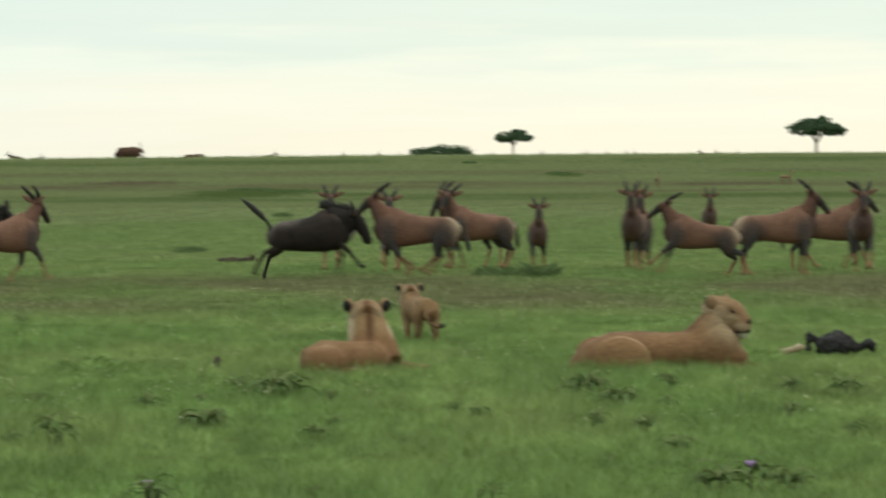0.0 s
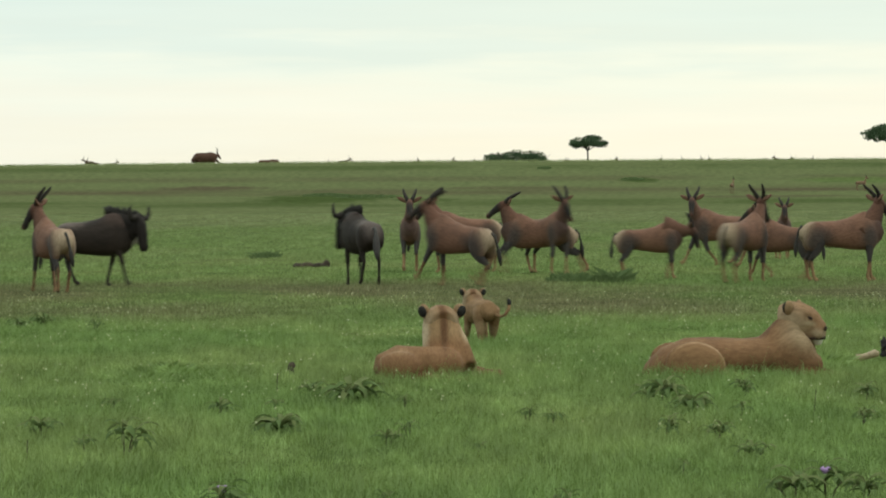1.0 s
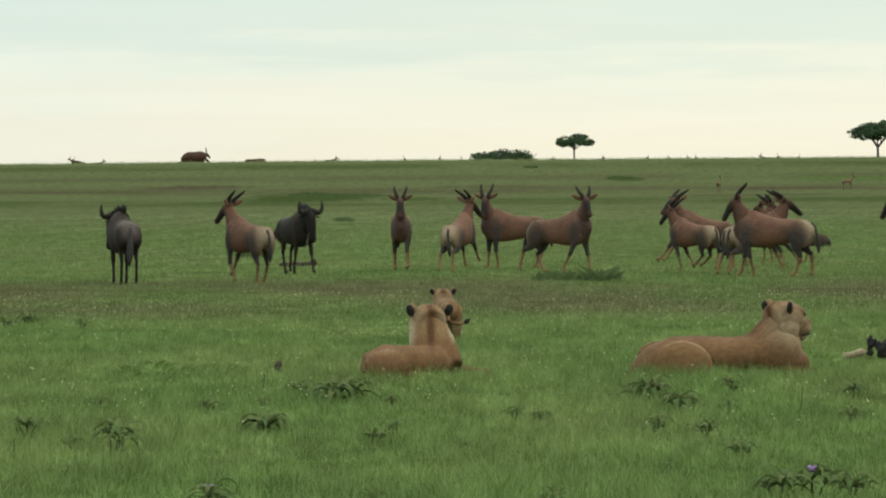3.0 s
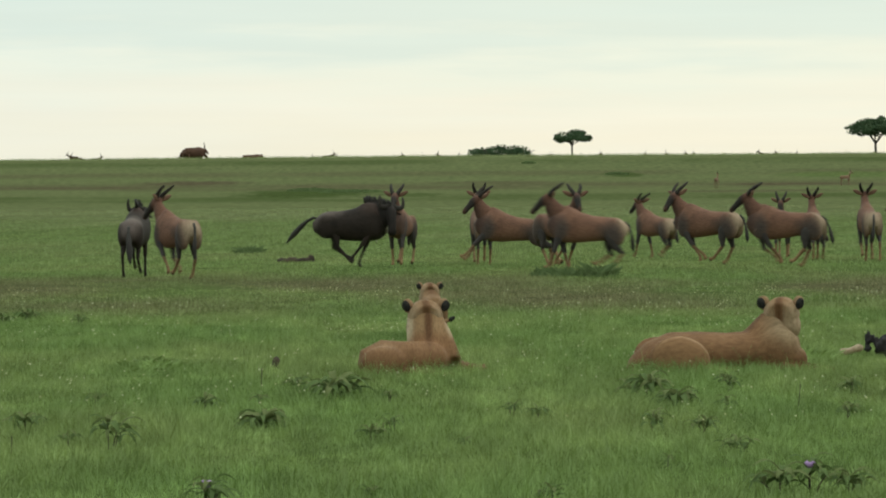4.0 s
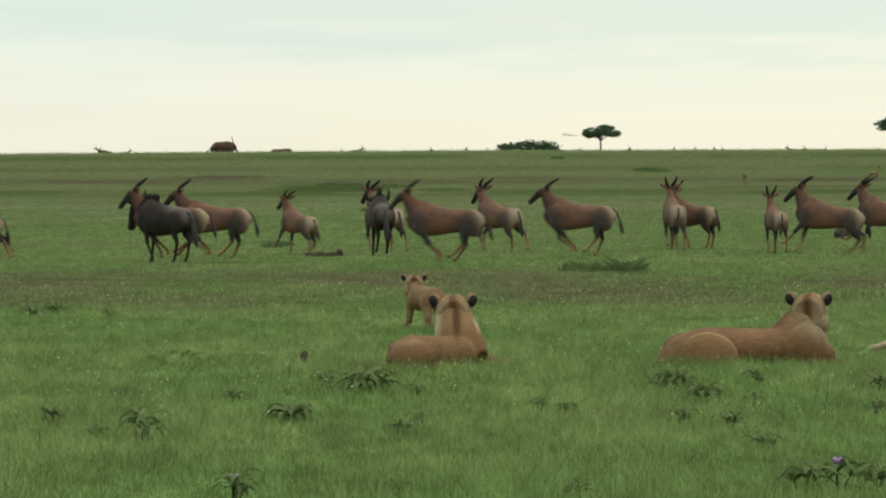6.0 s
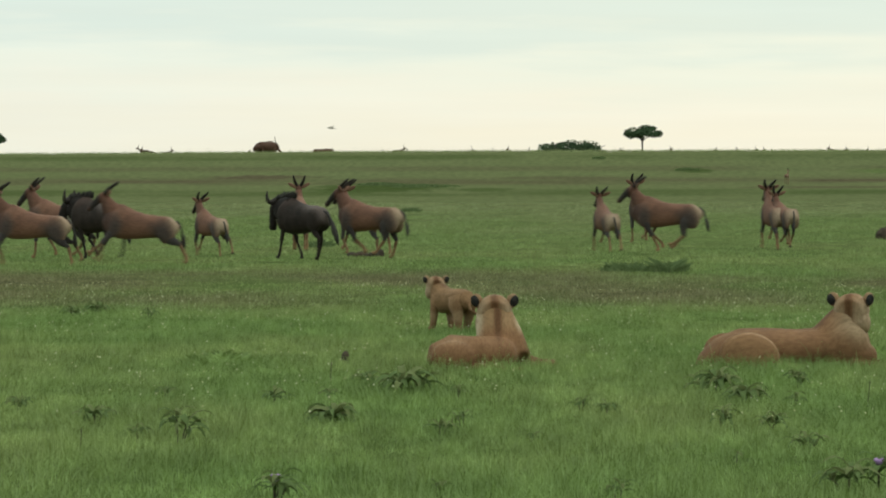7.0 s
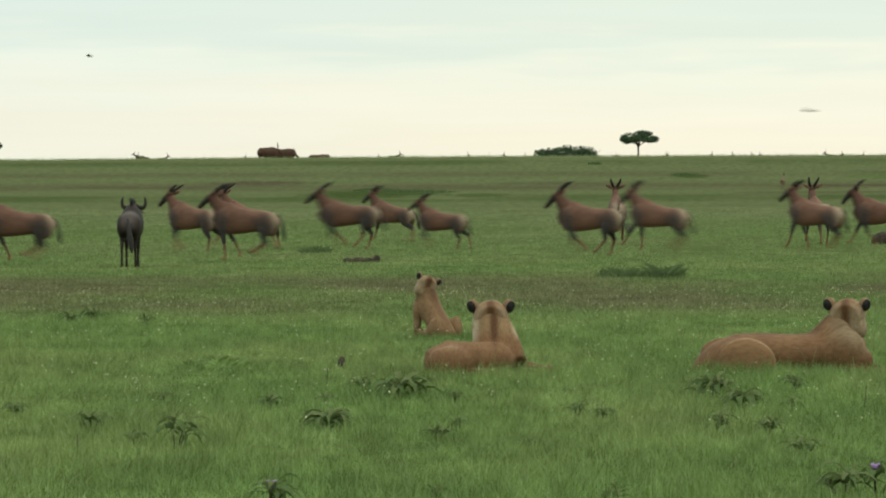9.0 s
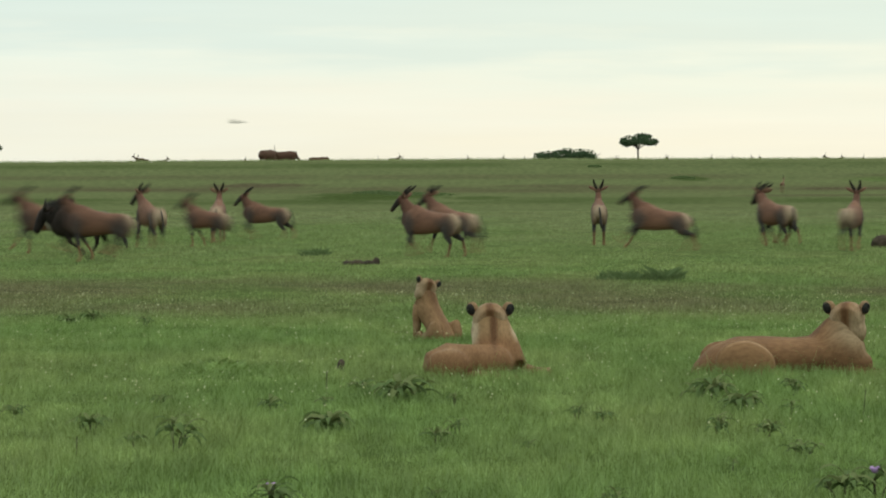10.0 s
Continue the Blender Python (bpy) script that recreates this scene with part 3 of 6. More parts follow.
def build_topi():
    """A topi that looks along +x; the joints are the origins of its parts."""
    top = thing("topi", "reddish-brown topi with ringed black horns and dark thighs", "antelope", "herd of topi")
    bm = loft(B(), [(-0.70, 0, 0.850, 0.04, 0.06), (-0.66, 0, 0.810, 0.11, 0.14), (-0.56, 0, 0.780, 0.155, 0.19), (-0.36, 0, 0.770, 0.165, 0.20), (-0.12, 0, 0.760, 0.178, 0.22),
                    (0.10, 0, 0.765, 0.182, 0.262), (0.28, 0, 0.790, 0.176, 0.30), (0.42, 0, 0.825, 0.16, 0.29), (0.54, 0, 0.870, 0.125, 0.225), (0.62, 0, 0.900, 0.07, 0.13)], 18)
    for s in (-1, 1):
        ball(bm, (-0.49, s * 0.115, 0.72), (0.18, 0.085, 0.25), (0, 14, 0))
        ball(bm, (0.40, s * 0.12, 0.75), (0.13, 0.065, 0.25), (0, -10, 0))
        ball(bm, (0.46, s * 0.08, 0.68), (0.10, 0.06, 0.12))
    loft(bm, [(0.05, 0, 0.98, 0.04, 0.03), (0.20, 0, 1.03, 0.06, 0.05), (0.34, 0, 1.07, 0.07, 0.06), (0.46, 0, 1.05, 0.06, 0.05), (0.55, 0, 1.0, 0.03, 0.03)], 10)
    part("body", blend(bm, 0.022, 4), TOPI_COAT, top, "reddish-brown barrel with tan rump and slate-dark patches")
    bm = loft(B(), [(-0.18, 0, -0.16, 0.14, 0.24), (-0.07, 0, -0.04, 0.13, 0.225), (0.03, 0, 0.10, 0.098, 0.165), (0.09, 0, 0.21, 0.076, 0.122), (0.13, 0, 0.32, 0.066, 0.092), (0.15, 0, 0.375, 0.04, 0.05)], 14)
    part("neck", bm, TOPI_NECK, top, at=NECK_AT)
    bm = loft(B(), [(-0.07, 0, 0.055, 0.035, 0.05), (-0.035, 0, 0.035, 0.066, 0.085), (0.035, 0, -0.015, 0.068, 0.088), (0.09, 0, -0.065, 0.057, 0.072), (0.14, 0, -0.13, 0.047, 0.057), (0.185, 0, -0.20, 0.043, 0.049), (0.225, 0, -0.265, 0.047, 0.047), (0.24, 0, -0.295, 0.028, 0.028)], 14)
    head = part("head", bm, TOPI_FACE, top, "narrow face with a black blaze", at=HEAD_AT)
    for s in (-1, 1):
        rings = []
        for i in range(12):
            u = i / 11
            r = (0.029 * (1 - u) ** 0.55 + 0.008) * (1 + 0.12 * (i % 2))
            rings.append((-0.005 - 0.25 * u ** 1.5 + 0.05 * u ** 4, s * (0.03 + 0.085 * math.sin(u * 1.6)), 0.05 + 0.265 * u ** 0.85, r, r))
        part("horn", loft(B(), rings, 8), HORN, head, "ringed black horn")
        bm = loft(B(), [(-0.05, s * 0.05, 0.04, 0.014, 0.014), (-0.06, s * 0.10, 0.075, 0.036, 0.016), (-0.068, s * 0.155, 0.105, 0.040, 0.015), (-0.073, s * 0.20, 0.13, 0.026, 0.01), (-0.075, s * 0.23, 0.145, 0.006, 0.004)], 8, side=(0.25, 0, 1))
        part("ear", bm, TOPI_EAR, head)
    for name, x, s in LEGS:
        if name == "foreleg":
            bm = loft(B(), short([(0, 0, 0.10, 0.055, 0.11), (0.0, 0, 0.0, 0.06, 0.105), (0.01, 0, -0.14, 0.047, 0.068), (0.015, 0, -0.28, 0.036, 0.044), (0.015, 0, -0.38, 0.036, 0.04), (0.015, 0, -0.42, 0.03, 0.032)]), 10)
            leg = part(name, bm, TOPI_THIGH, top, at=(x, s * 0.115, 0.657))
            bm = loft(B(), short([(0, 0, 0.03, 0.032, 0.034), (0, 0, -0.06, 0.024, 0.026), (0, 0, -0.24, 0.020, 0.022), (0.005, 0, -0.31, 0.026, 0.028), (0.02, 0, -0.35, 0.022, 0.025), (0.035, 0, -0.365, 0.028, 0.036), (0.045, 0, -0.398, 0.03, 0.042)]), 8)
            part("shank", bm, TOPI_SHANK, leg, "ochre shin with a black hoof", at=(0.015, 0, -0.328))
        else:
            bm = loft(B(), short([(-0.02, 0, 0.12, 0.05, 0.12), (0.0, 0, 0.0, 0.078, 0.165), (0.02, 0, -0.14, 0.068, 0.125), (-0.01, 0, -0.28, 0.046, 0.075), (-0.07, 0, -0.38, 0.03, 0.045), (-0.11, 0, -0.44, 0.028, 0.036)]), 10)
            leg = part(name, bm, TOPI_THIGH, top, at=(x, s * 0.115, 0.705))
            bm = loft(B(), short([(-0.01, 0, 0.04, 0.024, 0.03), (0, 0, -0.04, 0.026, 0.034), (0.02, 0, -0.24, 0.02, 0.024), (0.03, 0, -0.33, 0.026, 0.028), (0.05, 0, -0.375, 0.022, 0.025), (0.065, 0, -0.39, 0.028, 0.036), (0.075, 0, -0.425, 0.03, 0.042)]), 8)
            part("shank", bm, TOPI_SHANK, leg, "ochre shin with a black hoof", at=(-0.10, 0, -0.352))
    bm = loft(B(), [(0, 0, 0.02, 0.022, 0.022), (-0.05, 0, -0.06, 0.02, 0.02), (-0.07, 0, -0.22, 0.018, 0.018), (-0.07, 0, -0.30, 0.036, 0.036), (-0.065, 0, -0.42, 0.034, 0.034), (-0.06, 0, -0.50, 0.008, 0.008)], 8)
    part("tail", bm, TAIL_HAIR, top, "thin tail with a black tuft", at=(-0.67, 0, 0.88))
    return top


NECK_AT, HEAD_AT = (0.47, 0, 0.92), (0.60, 0, 1.25)
LEGS = (("foreleg", 0.41, 1), ("foreleg", 0.41, -1), ("hindleg", -0.47, 1), ("hindleg", -0.47, -1))
GNU_NECK, GNU_HEAD = (0.56, 0, 1.10), (0.84, 0, 1.20)


def build_wildebeest():
    top = thing("wildebeest", "dark grey-brown wildebeest with a black mane and curved horns", "antelope", "pair of wildebeest")
    bm = loft(B(), [(-0.78, 0, 1.03, 0.06, 0.09), (-0.72, 0, 0.97, 0.18, 0.21), (-0.55, 0, 0.93, 0.24, 0.28), (-0.28, 0, 0.91, 0.26, 0.30), (0.02, 0, 0.91, 0.27, 0.34),
                    (0.28, 0, 0.95, 0.26, 0.39), (0.48, 0, 0.99, 0.23, 0.40), (0.63, 0, 1.03, 0.17, 0.33), (0.72, 0, 1.05, 0.09, 0.2)], 16)
    for s in (-1, 1):
        ball(bm, (-0.53, s * 0.14, 0.90), (0.23, 0.12, 0.27), (0, 12, 0))
        ball(bm, (0.46, s * 0.15, 0.95), (0.18, 0.10, 0.30), (0, -8, 0))
    ball(bm, (0.36, 0, 1.30), (0.22, 0.08, 0.08))
    part("body", blend(bm, 0.03), GNU_COAT, top, "barrel with a paler grey back")
    bm = loft(B(), [(-0.18, 0, -0.08, 0.20, 0.35), (-0.02, 0, -0.03, 0.18, 0.33), (0.12, 0, 0.02, 0.15, 0.27), (0.24, 0, 0.06, 0.12, 0.19), (0.31, 0, 0.09, 0.07, 0.12)], 14)
    neck = part("neck", bm, GNU_DARK, top, at=GNU_NECK)
    bm, rng = B(), random.Random(3)
    for i in range(46):
        u = i / 45
        x, z = -0.38 + 0.66 * u, 0.27 - 0.02 * u
        loft(bm, [(x, 0, z - 0.05, 0.03, 0.035), (x - 0.02, rng.uniform(-0.03, 0.03), z + 0.05, 0.016, 0.025), (x - 0.06, rng.uniform(-0.07, 0.07), z + rng.uniform(0.05, 0.14), 0.003, 0.004)], 5)
    part("mane", bm, TAIL_HAIR, neck, "shaggy black mane")
    bm = B()
    for i in range(34):
        u = i / 33
        x, z = -0.02 + 0.34 * u, -0.35 + 0.31 * u
        loft(bm, [(x, 0, z + 0.05, 0.03, 0.03), (x + 0.01, rng.uniform(-0.02, 0.02), z - 0.05, 0.018, 0.02), (x + 0.01, rng.uniform(-0.03, 0.03), z - rng.uniform(0.12, 0.25), 0.003, 0.003)], 5)
    part("beard", bm, BEARD, neck, "pale throat beard")
    bm = loft(B(), [(-0.08, 0, 0.08, 0.06, 0.08), (-0.02, 0, 0.03, 0.115, 0.15), (0.05, 0, -0.08, 0.108, 0.145), (0.10, 0, -0.22, 0.086, 0.115), (0.125, 0, -0.36, 0.08, 0.095), (0.14, 0, -0.46, 0.09, 0.09), (0.14, 0, -0.52, 0.06, 0.05)], 12)
    head = part("head", bm, GNU_DARK, top, "long black face with a broad muzzle", at=GNU_HEAD)
    for s in (-1, 1):
        rings = []
        for i in range(11):
            u = i / 10
            rings.append((0.0 + 0.02 * u, s * (0.03 + 0.25 * math.sin(min(u * 1.9, 1.9)) - 0.03 * u), 0.14 - 0.08 * math.sin(u * 3.0) + 0.22 * u ** 2.0, 0.056 * (1 - u) ** 0.6 + 0.010, 0.056 * (1 - u) ** 0.6 + 0.010))
        part("horn", loft(B(), rings, 9, side=(1, 0, 0)), HORN, head, "upcurved dark horn")
        bm = loft(B(), [(-0.05, s * 0.07, 0.03, 0.015, 0.012), (-0.06, s * 0.13, 0.02, 0.035, 0.012), (-0.07, s * 0.20, 0.0, 0.03, 0.01), (-0.075, s * 0.25, -0.02, 0.005, 0.004)], 8, side=(1, 0, 0.4))
        part("ear", bm, GNU_DARK, head)
    for name, x, s in LEGS:
        if name == "foreleg":
            bm = loft(B(), [(0, 0, 0.12, 0.07, 0.13), (0.0, 0, 0.0, 0.075, 0.12), (0.01, 0, -0.14, 0.055, 0.075), (0.015, 0, -0.30, 0.042, 0.05), (0.015, 0, -0.40, 0.042, 0.046), (0.015, 0, -0.44, 0.035, 0.037)], 10)
            leg = part(name, bm, GNU_COAT, top, at=(x, s * 0.135, 0.84))
            bm = loft(B(), [(0, 0, 0.03, 0.037, 0.04), (0, 0, -0.06, 0.028, 0.03), (0, 0, -0.26, 0.024, 0.026), (0.005, 0, -0.33, 0.03, 0.033), (0.02, 0, -0.37, 0.026, 0.03), (0.035, 0, -0.385, 0.034, 0.042), (0.045, 0, -0.418, 0.036, 0.05)], 8)
            part("shank", bm, GNU_COAT, leg, at=(0.015, 0, -0.42))
        else:
            bm = loft(B(), [(-0.02, 0, 0.12, 0.06, 0.13), (0.0, 0, 0.0, 0.09, 0.18), (0.02, 0, -0.14, 0.078, 0.135), (-0.01, 0, -0.30, 0.052, 0.08), (-0.07, 0, -0.40, 0.036, 0.05), (-0.11, 0, -0.46, 0.033, 0.04)], 10)
            leg = part(name, bm, GNU_COAT, top, at=(x - 0.03, s * 0.135, 0.90))
            bm = loft(B(), [(-0.01, 0, 0.04, 0.03, 0.036), (0, 0, -0.04, 0.03, 0.038), (0.02, 0, -0.26, 0.024, 0.028), (0.03, 0, -0.35, 0.03, 0.033), (0.05, 0, -0.395, 0.026, 0.03), (0.065, 0, -0.41, 0.034, 0.042), (0.075, 0, -0.445, 0.036, 0.05)], 8)
            part("shank", bm, GNU_COAT, leg, at=(-0.10, 0, -0.45))
    bm = loft(B(), [(0.04, 0, 0.02, 0.03, 0.03), (-0.05, 0, -0.02, 0.03, 0.03), (-0.10, 0, -0.14, 0.03, 0.03), (-0.13, 0, -0.30, 0.055, 0.055), (-0.15, 0, -0.50, 0.07, 0.06), (-0.16, 0, -0.66, 0.05, 0.04), (-0.16, 0, -0.78, 0.01, 0.01)], 9)
    part("tail", bm, TAIL_HAIR, top, "long black horse-like tail", at=(-0.76, 0, 1.06))
    return top


def build_gazelle(fur=None):
    fur = fur or GAZELLE_COAT
    top = thing("gazelle", "small fawn gazelle with a white belly and short horns", "antelope", "distant gazelles")
    bm = loft(B(), [(-0.36, 0, 0.55, 0.03, 0.04), (-0.32, 0, 0.53, 0.09, 0.10), (-0.15, 0, 0.51, 0.11, 0.12), (0.1, 0, 0.51, 0.11, 0.13), (0.26, 0, 0.53, 0.08, 0.12), (0.33, 0, 0.54, 0.04, 0.06)], 10)
    part("body", bm, fur, top)
    part("neck", loft(B(), [(-0.06, 0, -0.05, 0.05, 0.09), (0.04, 0, 0.12, 0.04, 0.055), (0.08, 0, 0.25, 0.035, 0.045)], 8), fur, top, at=(0.28, 0, 0.58))
    head = part("head", loft(B(), [(-0.05, 0, 0.02, 0.03, 0.035), (0.03, 0, 0.0, 0.042, 0.05), (0.12, 0, -0.05, 0.028, 0.032), (0.18, 0, -0.085, 0.014, 0.016)], 8), fur, top, at=(0.37, 0, 0.85))
    for s in (-1, 1):
        part("horn", loft(B(), [(-0.01, s * 0.02, 0.03, 0.012, 0.012), (-0.05, s * 0.03, 0.14, 0.009, 0.009), (-0.05, s * 0.045, 0.26, 0.003, 0.003)], 6), HORN, head)
        part("ear", loft(B(), [(-0.03, s * 0.03, 0.03, 0.006, 0.006), (-0.04, s * 0.08, 0.06, 0.018, 0.006), (-0.045, s * 0.12, 0.08, 0.003, 0.003)], 6, side=(1, 0, 0)), fur, head)
    for name, x, s in (("foreleg", 0.24, 1), ("foreleg", 0.24, -1), ("hindleg", -0.26, 1), ("hindleg", -0.26, -1)):
        part(name, loft(B(), [(0, 0, 0.05, 0.03, 0.06), (0, 0, -0.12, 0.022, 0.03), (0.01 if x > 0 else -0.04, 0, -0.25, 0.013, 0.016), (0, 0, -0.42, 0.010, 0.011), (0.01, 0, -0.46, 0.014, 0.018)], 7), fur, top, at=(x, s * 0.06, 0.46))
    part("tail", loft(B(), [(0, 0, 0, 0.012, 0.012), (-0.03, 0, -0.1, 0.012, 0.012), (-0.03, 0, -0.16, 0.003, 0.003)], 6), TAIL_HAIR, top, at=(-0.35, 0, 0.57))
    return top


def build_eland():
    top = thing("eland", "heavy brown eland grazing on the ridge", "antelope", "elands on the ridge")
    bm = loft(B(), [(-1.05, 0, 1.22, 0.12, 0.2), (-1.0, 0, 1.16, 0.28, 0.36), (-0.6, 0, 1.12, 0.36, 0.42), (-0.1, 0, 1.08, 0.38, 0.46), (0.4, 0, 1.12, 0.35, 0.46), (0.75, 0, 1.16, 0.26, 0.40), (0.9, 0, 1.2, 0.12, 0.22)], 14)
    ball(bm, (0.35, 0, 1.50), (0.25, 0.1, 0.10))
    part("body", blend(bm, 0.05), ELAND_COAT, top)
    part("neck", loft(B(), [(-0.2, 0, -0.08, 0.2, 0.34), (0.06, 0, 0.0, 0.17, 0.28), (0.22, 0, 0.06, 0.13, 0.19), (0.30, 0, 0.09, 0.07, 0.1)], 10), ELAND_COAT, top, at=(0.75, 0, 1.22))
    head = part("head", loft(B(), [(-0.08, 0, 0.04, 0.05, 0.07), (0.02, 0, 0.0, 0.1, 0.12), (0.25, 0, -0.13, 0.07, 0.09), (0.42, 0, -0.24, 0.06, 0.07)], 10), ELAND_COAT, top, at=(1.02, 0, 1.36))
    head.rotation_euler = (0, radians(20), radians(-55))
    for s in (-1, 1):
        part("horn", loft(B(), [(-0.02, s * 0.06, 0.08, 0.03, 0.03), (-0.14, s * 0.10, 0.32, 0.022, 0.022), (-0.26, s * 0.14, 0.56, 0.006, 0.006)], 7), HORN, head)
        part("ear", loft(B(), [(-0.06, s * 0.08, 0.03, 0.01, 0.01), (-0.08, s * 0.18, 0.05, 0.04, 0.012), (-0.09, s * 0.28, 0.05, 0.006, 0.005)], 6, side=(1, 0, 0)), ELAND_COAT, head)
    for name, x, s in (("foreleg", 0.6, 1), ("foreleg", 0.6, -1), ("hindleg", -0.75, 1), ("hindleg", -0.75, -1)):
        part(name, loft(B(), [(0, 0, 0.1, 0.1, 0.16), (0, 0, -0.2, 0.08, 0.1), (0 if x > 0 else -0.06, 0, -0.5, 0.05, 0.06), (0, 0, -0.85, 0.035, 0.04), (0.02, 0, -0.92, 0.05, 0.06)], 8), ELAND_COAT, top, at=(x, s * 0.2, 0.92))
    part("tail", loft(B(), [(0, 0, 0, 0.03, 0.03), (-0.07, 0, -0.3, 0.02, 0.02), (-0.06, 0, -0.7, 0.04, 0.04), (-0.05, 0, -0.85, 0.01, 0.01)], 6), TAIL_HAIR, top, at=(-1.04, 0, 1.25))
    return top


# ---- lions ----
def lion_head(top, at, size, material):
    k = size

    def sized(rings):
        return [tuple(v * k for v in r) for r in rings]

    bm = loft(B(), sized([(-0.13, 0, 0.0, 0.09, 0.09), (-0.08, 0, 0.012, 0.122, 0.116), (0.0, 0, 0.012, 0.126, 0.122), (0.055, 0, 0.002, 0.115, 0.116), (0.09, 0, -0.014, 0.100, 0.106), (0.122, 0, -0.036, 0.080, 0.094), (0.16, 0, -0.05, 0.072, 0.086), (0.186, 0, -0.056, 0.066, 0.074), (0.198, 0, -0.058, 0.050, 0.056)]), 16)
    for s in (-1, 1):
        # ruff of the cheek, brow, whisker pad
        ball(bm, (-0.03 * k, s * 0.082 * k, -0.075 * k), (0.095 * k, 0.055 * k, 0.085 * k), (0, 20, 0))
        ball(bm, (0.08 * k, s * 0.066 * k, 0.068 * k), (0.045 * k, 0.035 * k, 0.026 * k), (0, 28, 0))
        ball(bm, (0.164 * k, s * 0.036 * k, -0.062 * k), (0.046 * k, 0.042 * k, 0.042 * k))
    ball(bm, (0.158 * k, 0, -0.118 * k), (0.046 * k, 0.04 * k, 0.030 * k))
    ball(bm, (-0.01 * k, 0, -0.115 * k), (0.135 * k, 0.085 * k, 0.085 * k), (0, 14, 0))
    head = part("head", blend(bm, 0.012 * k, 3), material, top, at=at)
    add_fur(head, LION_FUR_HEAD, 7000, 0.013 * k, 6, 0.0022)
    for s in (-1, 1):
        bm = ball(B(), (-0.048 * k, s * 0.124 * k, 0.088 * k), (0.024 * k, 0.046 * k, 0.052 * k), (s * -26, 0, s * 26), 14)
        ear = part("ear", bm, EAR_RIM, head, "round ear with a pale furry rim")
        part("ear_back", ball(B(), (-0.064 * k, s * 0.136 * k, 0.086 * k), (0.020 * k, 0.034 * k, 0.042 * k), (s * -26, 0, s * 26), 14), EAR_BLACK, ear, "black patch on the back of the ear")
        part("eye", ball(B(), (0.106 * k, s * 0.082 * k, 0.040 * k), (0.024 * k, 0.015 * k, 0.012 * k), (0, 22, s * -40), 8), NOSE, head)
    part("nose", ball(B(), (0.199 * k, 0, -0.018 * k), (0.02 * k, 0.034 * k, 0.020 * k), seg=8), NOSE, head)
    part("mouth", loft(B(), sized([(0.108, -0.070, -0.106, 0.006, 0.006), (0.158, -0.064, -0.097, 0.010, 0.009), (0.202, -0.03, -0.090, 0.009, 0.008), (0.211, 0, -0.082, 0.009, 0.008), (0.202, 0.03, -0.090, 0.009, 0.008), (0.158, 0.064, -0.097, 0.010, 0.009), (0.108, 0.070, -0.106, 0.006, 0.006)]), 6, side=(0, 0, 1)), NOSE, head)
    return head


def add_fur(body, material, count, length, seed, width=0.0035, back=(-1, 0, -0.35)):
    """Short hairs over a skin, laid back along it, that break its outline."""
    rng, me = np.random.default_rng(seed), body.data
    me.calc_loop_triangles()
    co = np.empty(len(me.vertices) * 3)
    me.vertices.foreach_get("co", co)
    tri = np.empty(len(me.loop_triangles) * 3, dtype=np.int32)
    me.loop_triangles.foreach_get("vertices", tri)
    p = co.reshape(-1, 3)[tri.reshape(-1, 3)]
    n = np.cross(p[:, 1] - p[:, 0], p[:, 2] - p[:, 0])
    area = np.linalg.norm(n, axis=1)
    pick = rng.choice(len(p), count, p=area / area.sum())
    n = n[pick] / area[pick][:, None]
    u, v = rng.random((2, count, 1))
    flip = (u + v) > 1
    u, v = np.where(flip, 1 - u, u), np.where(flip, 1 - v, v)
    q = p[pick]
    root = q[:, 0] + u * (q[:, 1] - q[:, 0]) + v * (q[:, 2] - q[:, 0]) - n * 0.003
    lay = np.array(back) + rng.normal(0, 0.35, (count, 3))
    lay -= n * (lay * n).sum(1, keepdims=True)
    lay /= np.linalg.norm(lay, axis=1, keepdims=True) + 1e-9
    size = length * (0.6 + 0.8 * rng.random((count, 1)))
    tip = root + (lay * 0.95 + n * (0.08 + 0.16 * rng.random((count, 1)))) * size
    side = np.cross(lay, n) * width
    verts = np.stack([root - side, root + side, tip], 1).reshape(-1, 3)
    fur = bpy.data.meshes.new("fur")
    fur.from_pydata(verts.tolist(), [], np.arange(count * 3).reshape(-1, 3).tolist())
    fur.materials.append(material)
    fur.shade_smooth()
    fur.normals_split_custom_set_from_vertices(np.repeat(n, 3, axis=0).tolist())
    ob = new("fur", fur)
    ob.parent = body
    return ob


def build_lioness(label, at, fur, hair, lay, spine, hips, paws, neck, head_at):
    top = thing("lioness", label, "lion", "lionesses resting in the grass", at)
    bm = loft(B(), spine, 18)
    for centre, radii, turn in hips:
        ball(bm, centre, radii, turn, 18)
    loft(bm, neck, 16)
    body = part("body", blend(bm, 0.018, 3), fur, top, "tawny flank, rounded haunch and darker line along the nape")
    add_fur(body, hair, 22000, 0.016, 5, back=lay)
    for name, rings in paws:
        part(name, loft(B(), rings, 10), LION_COAT, top)
    return top, lion_head(top, head_at, 1.12, LION_HEAD)


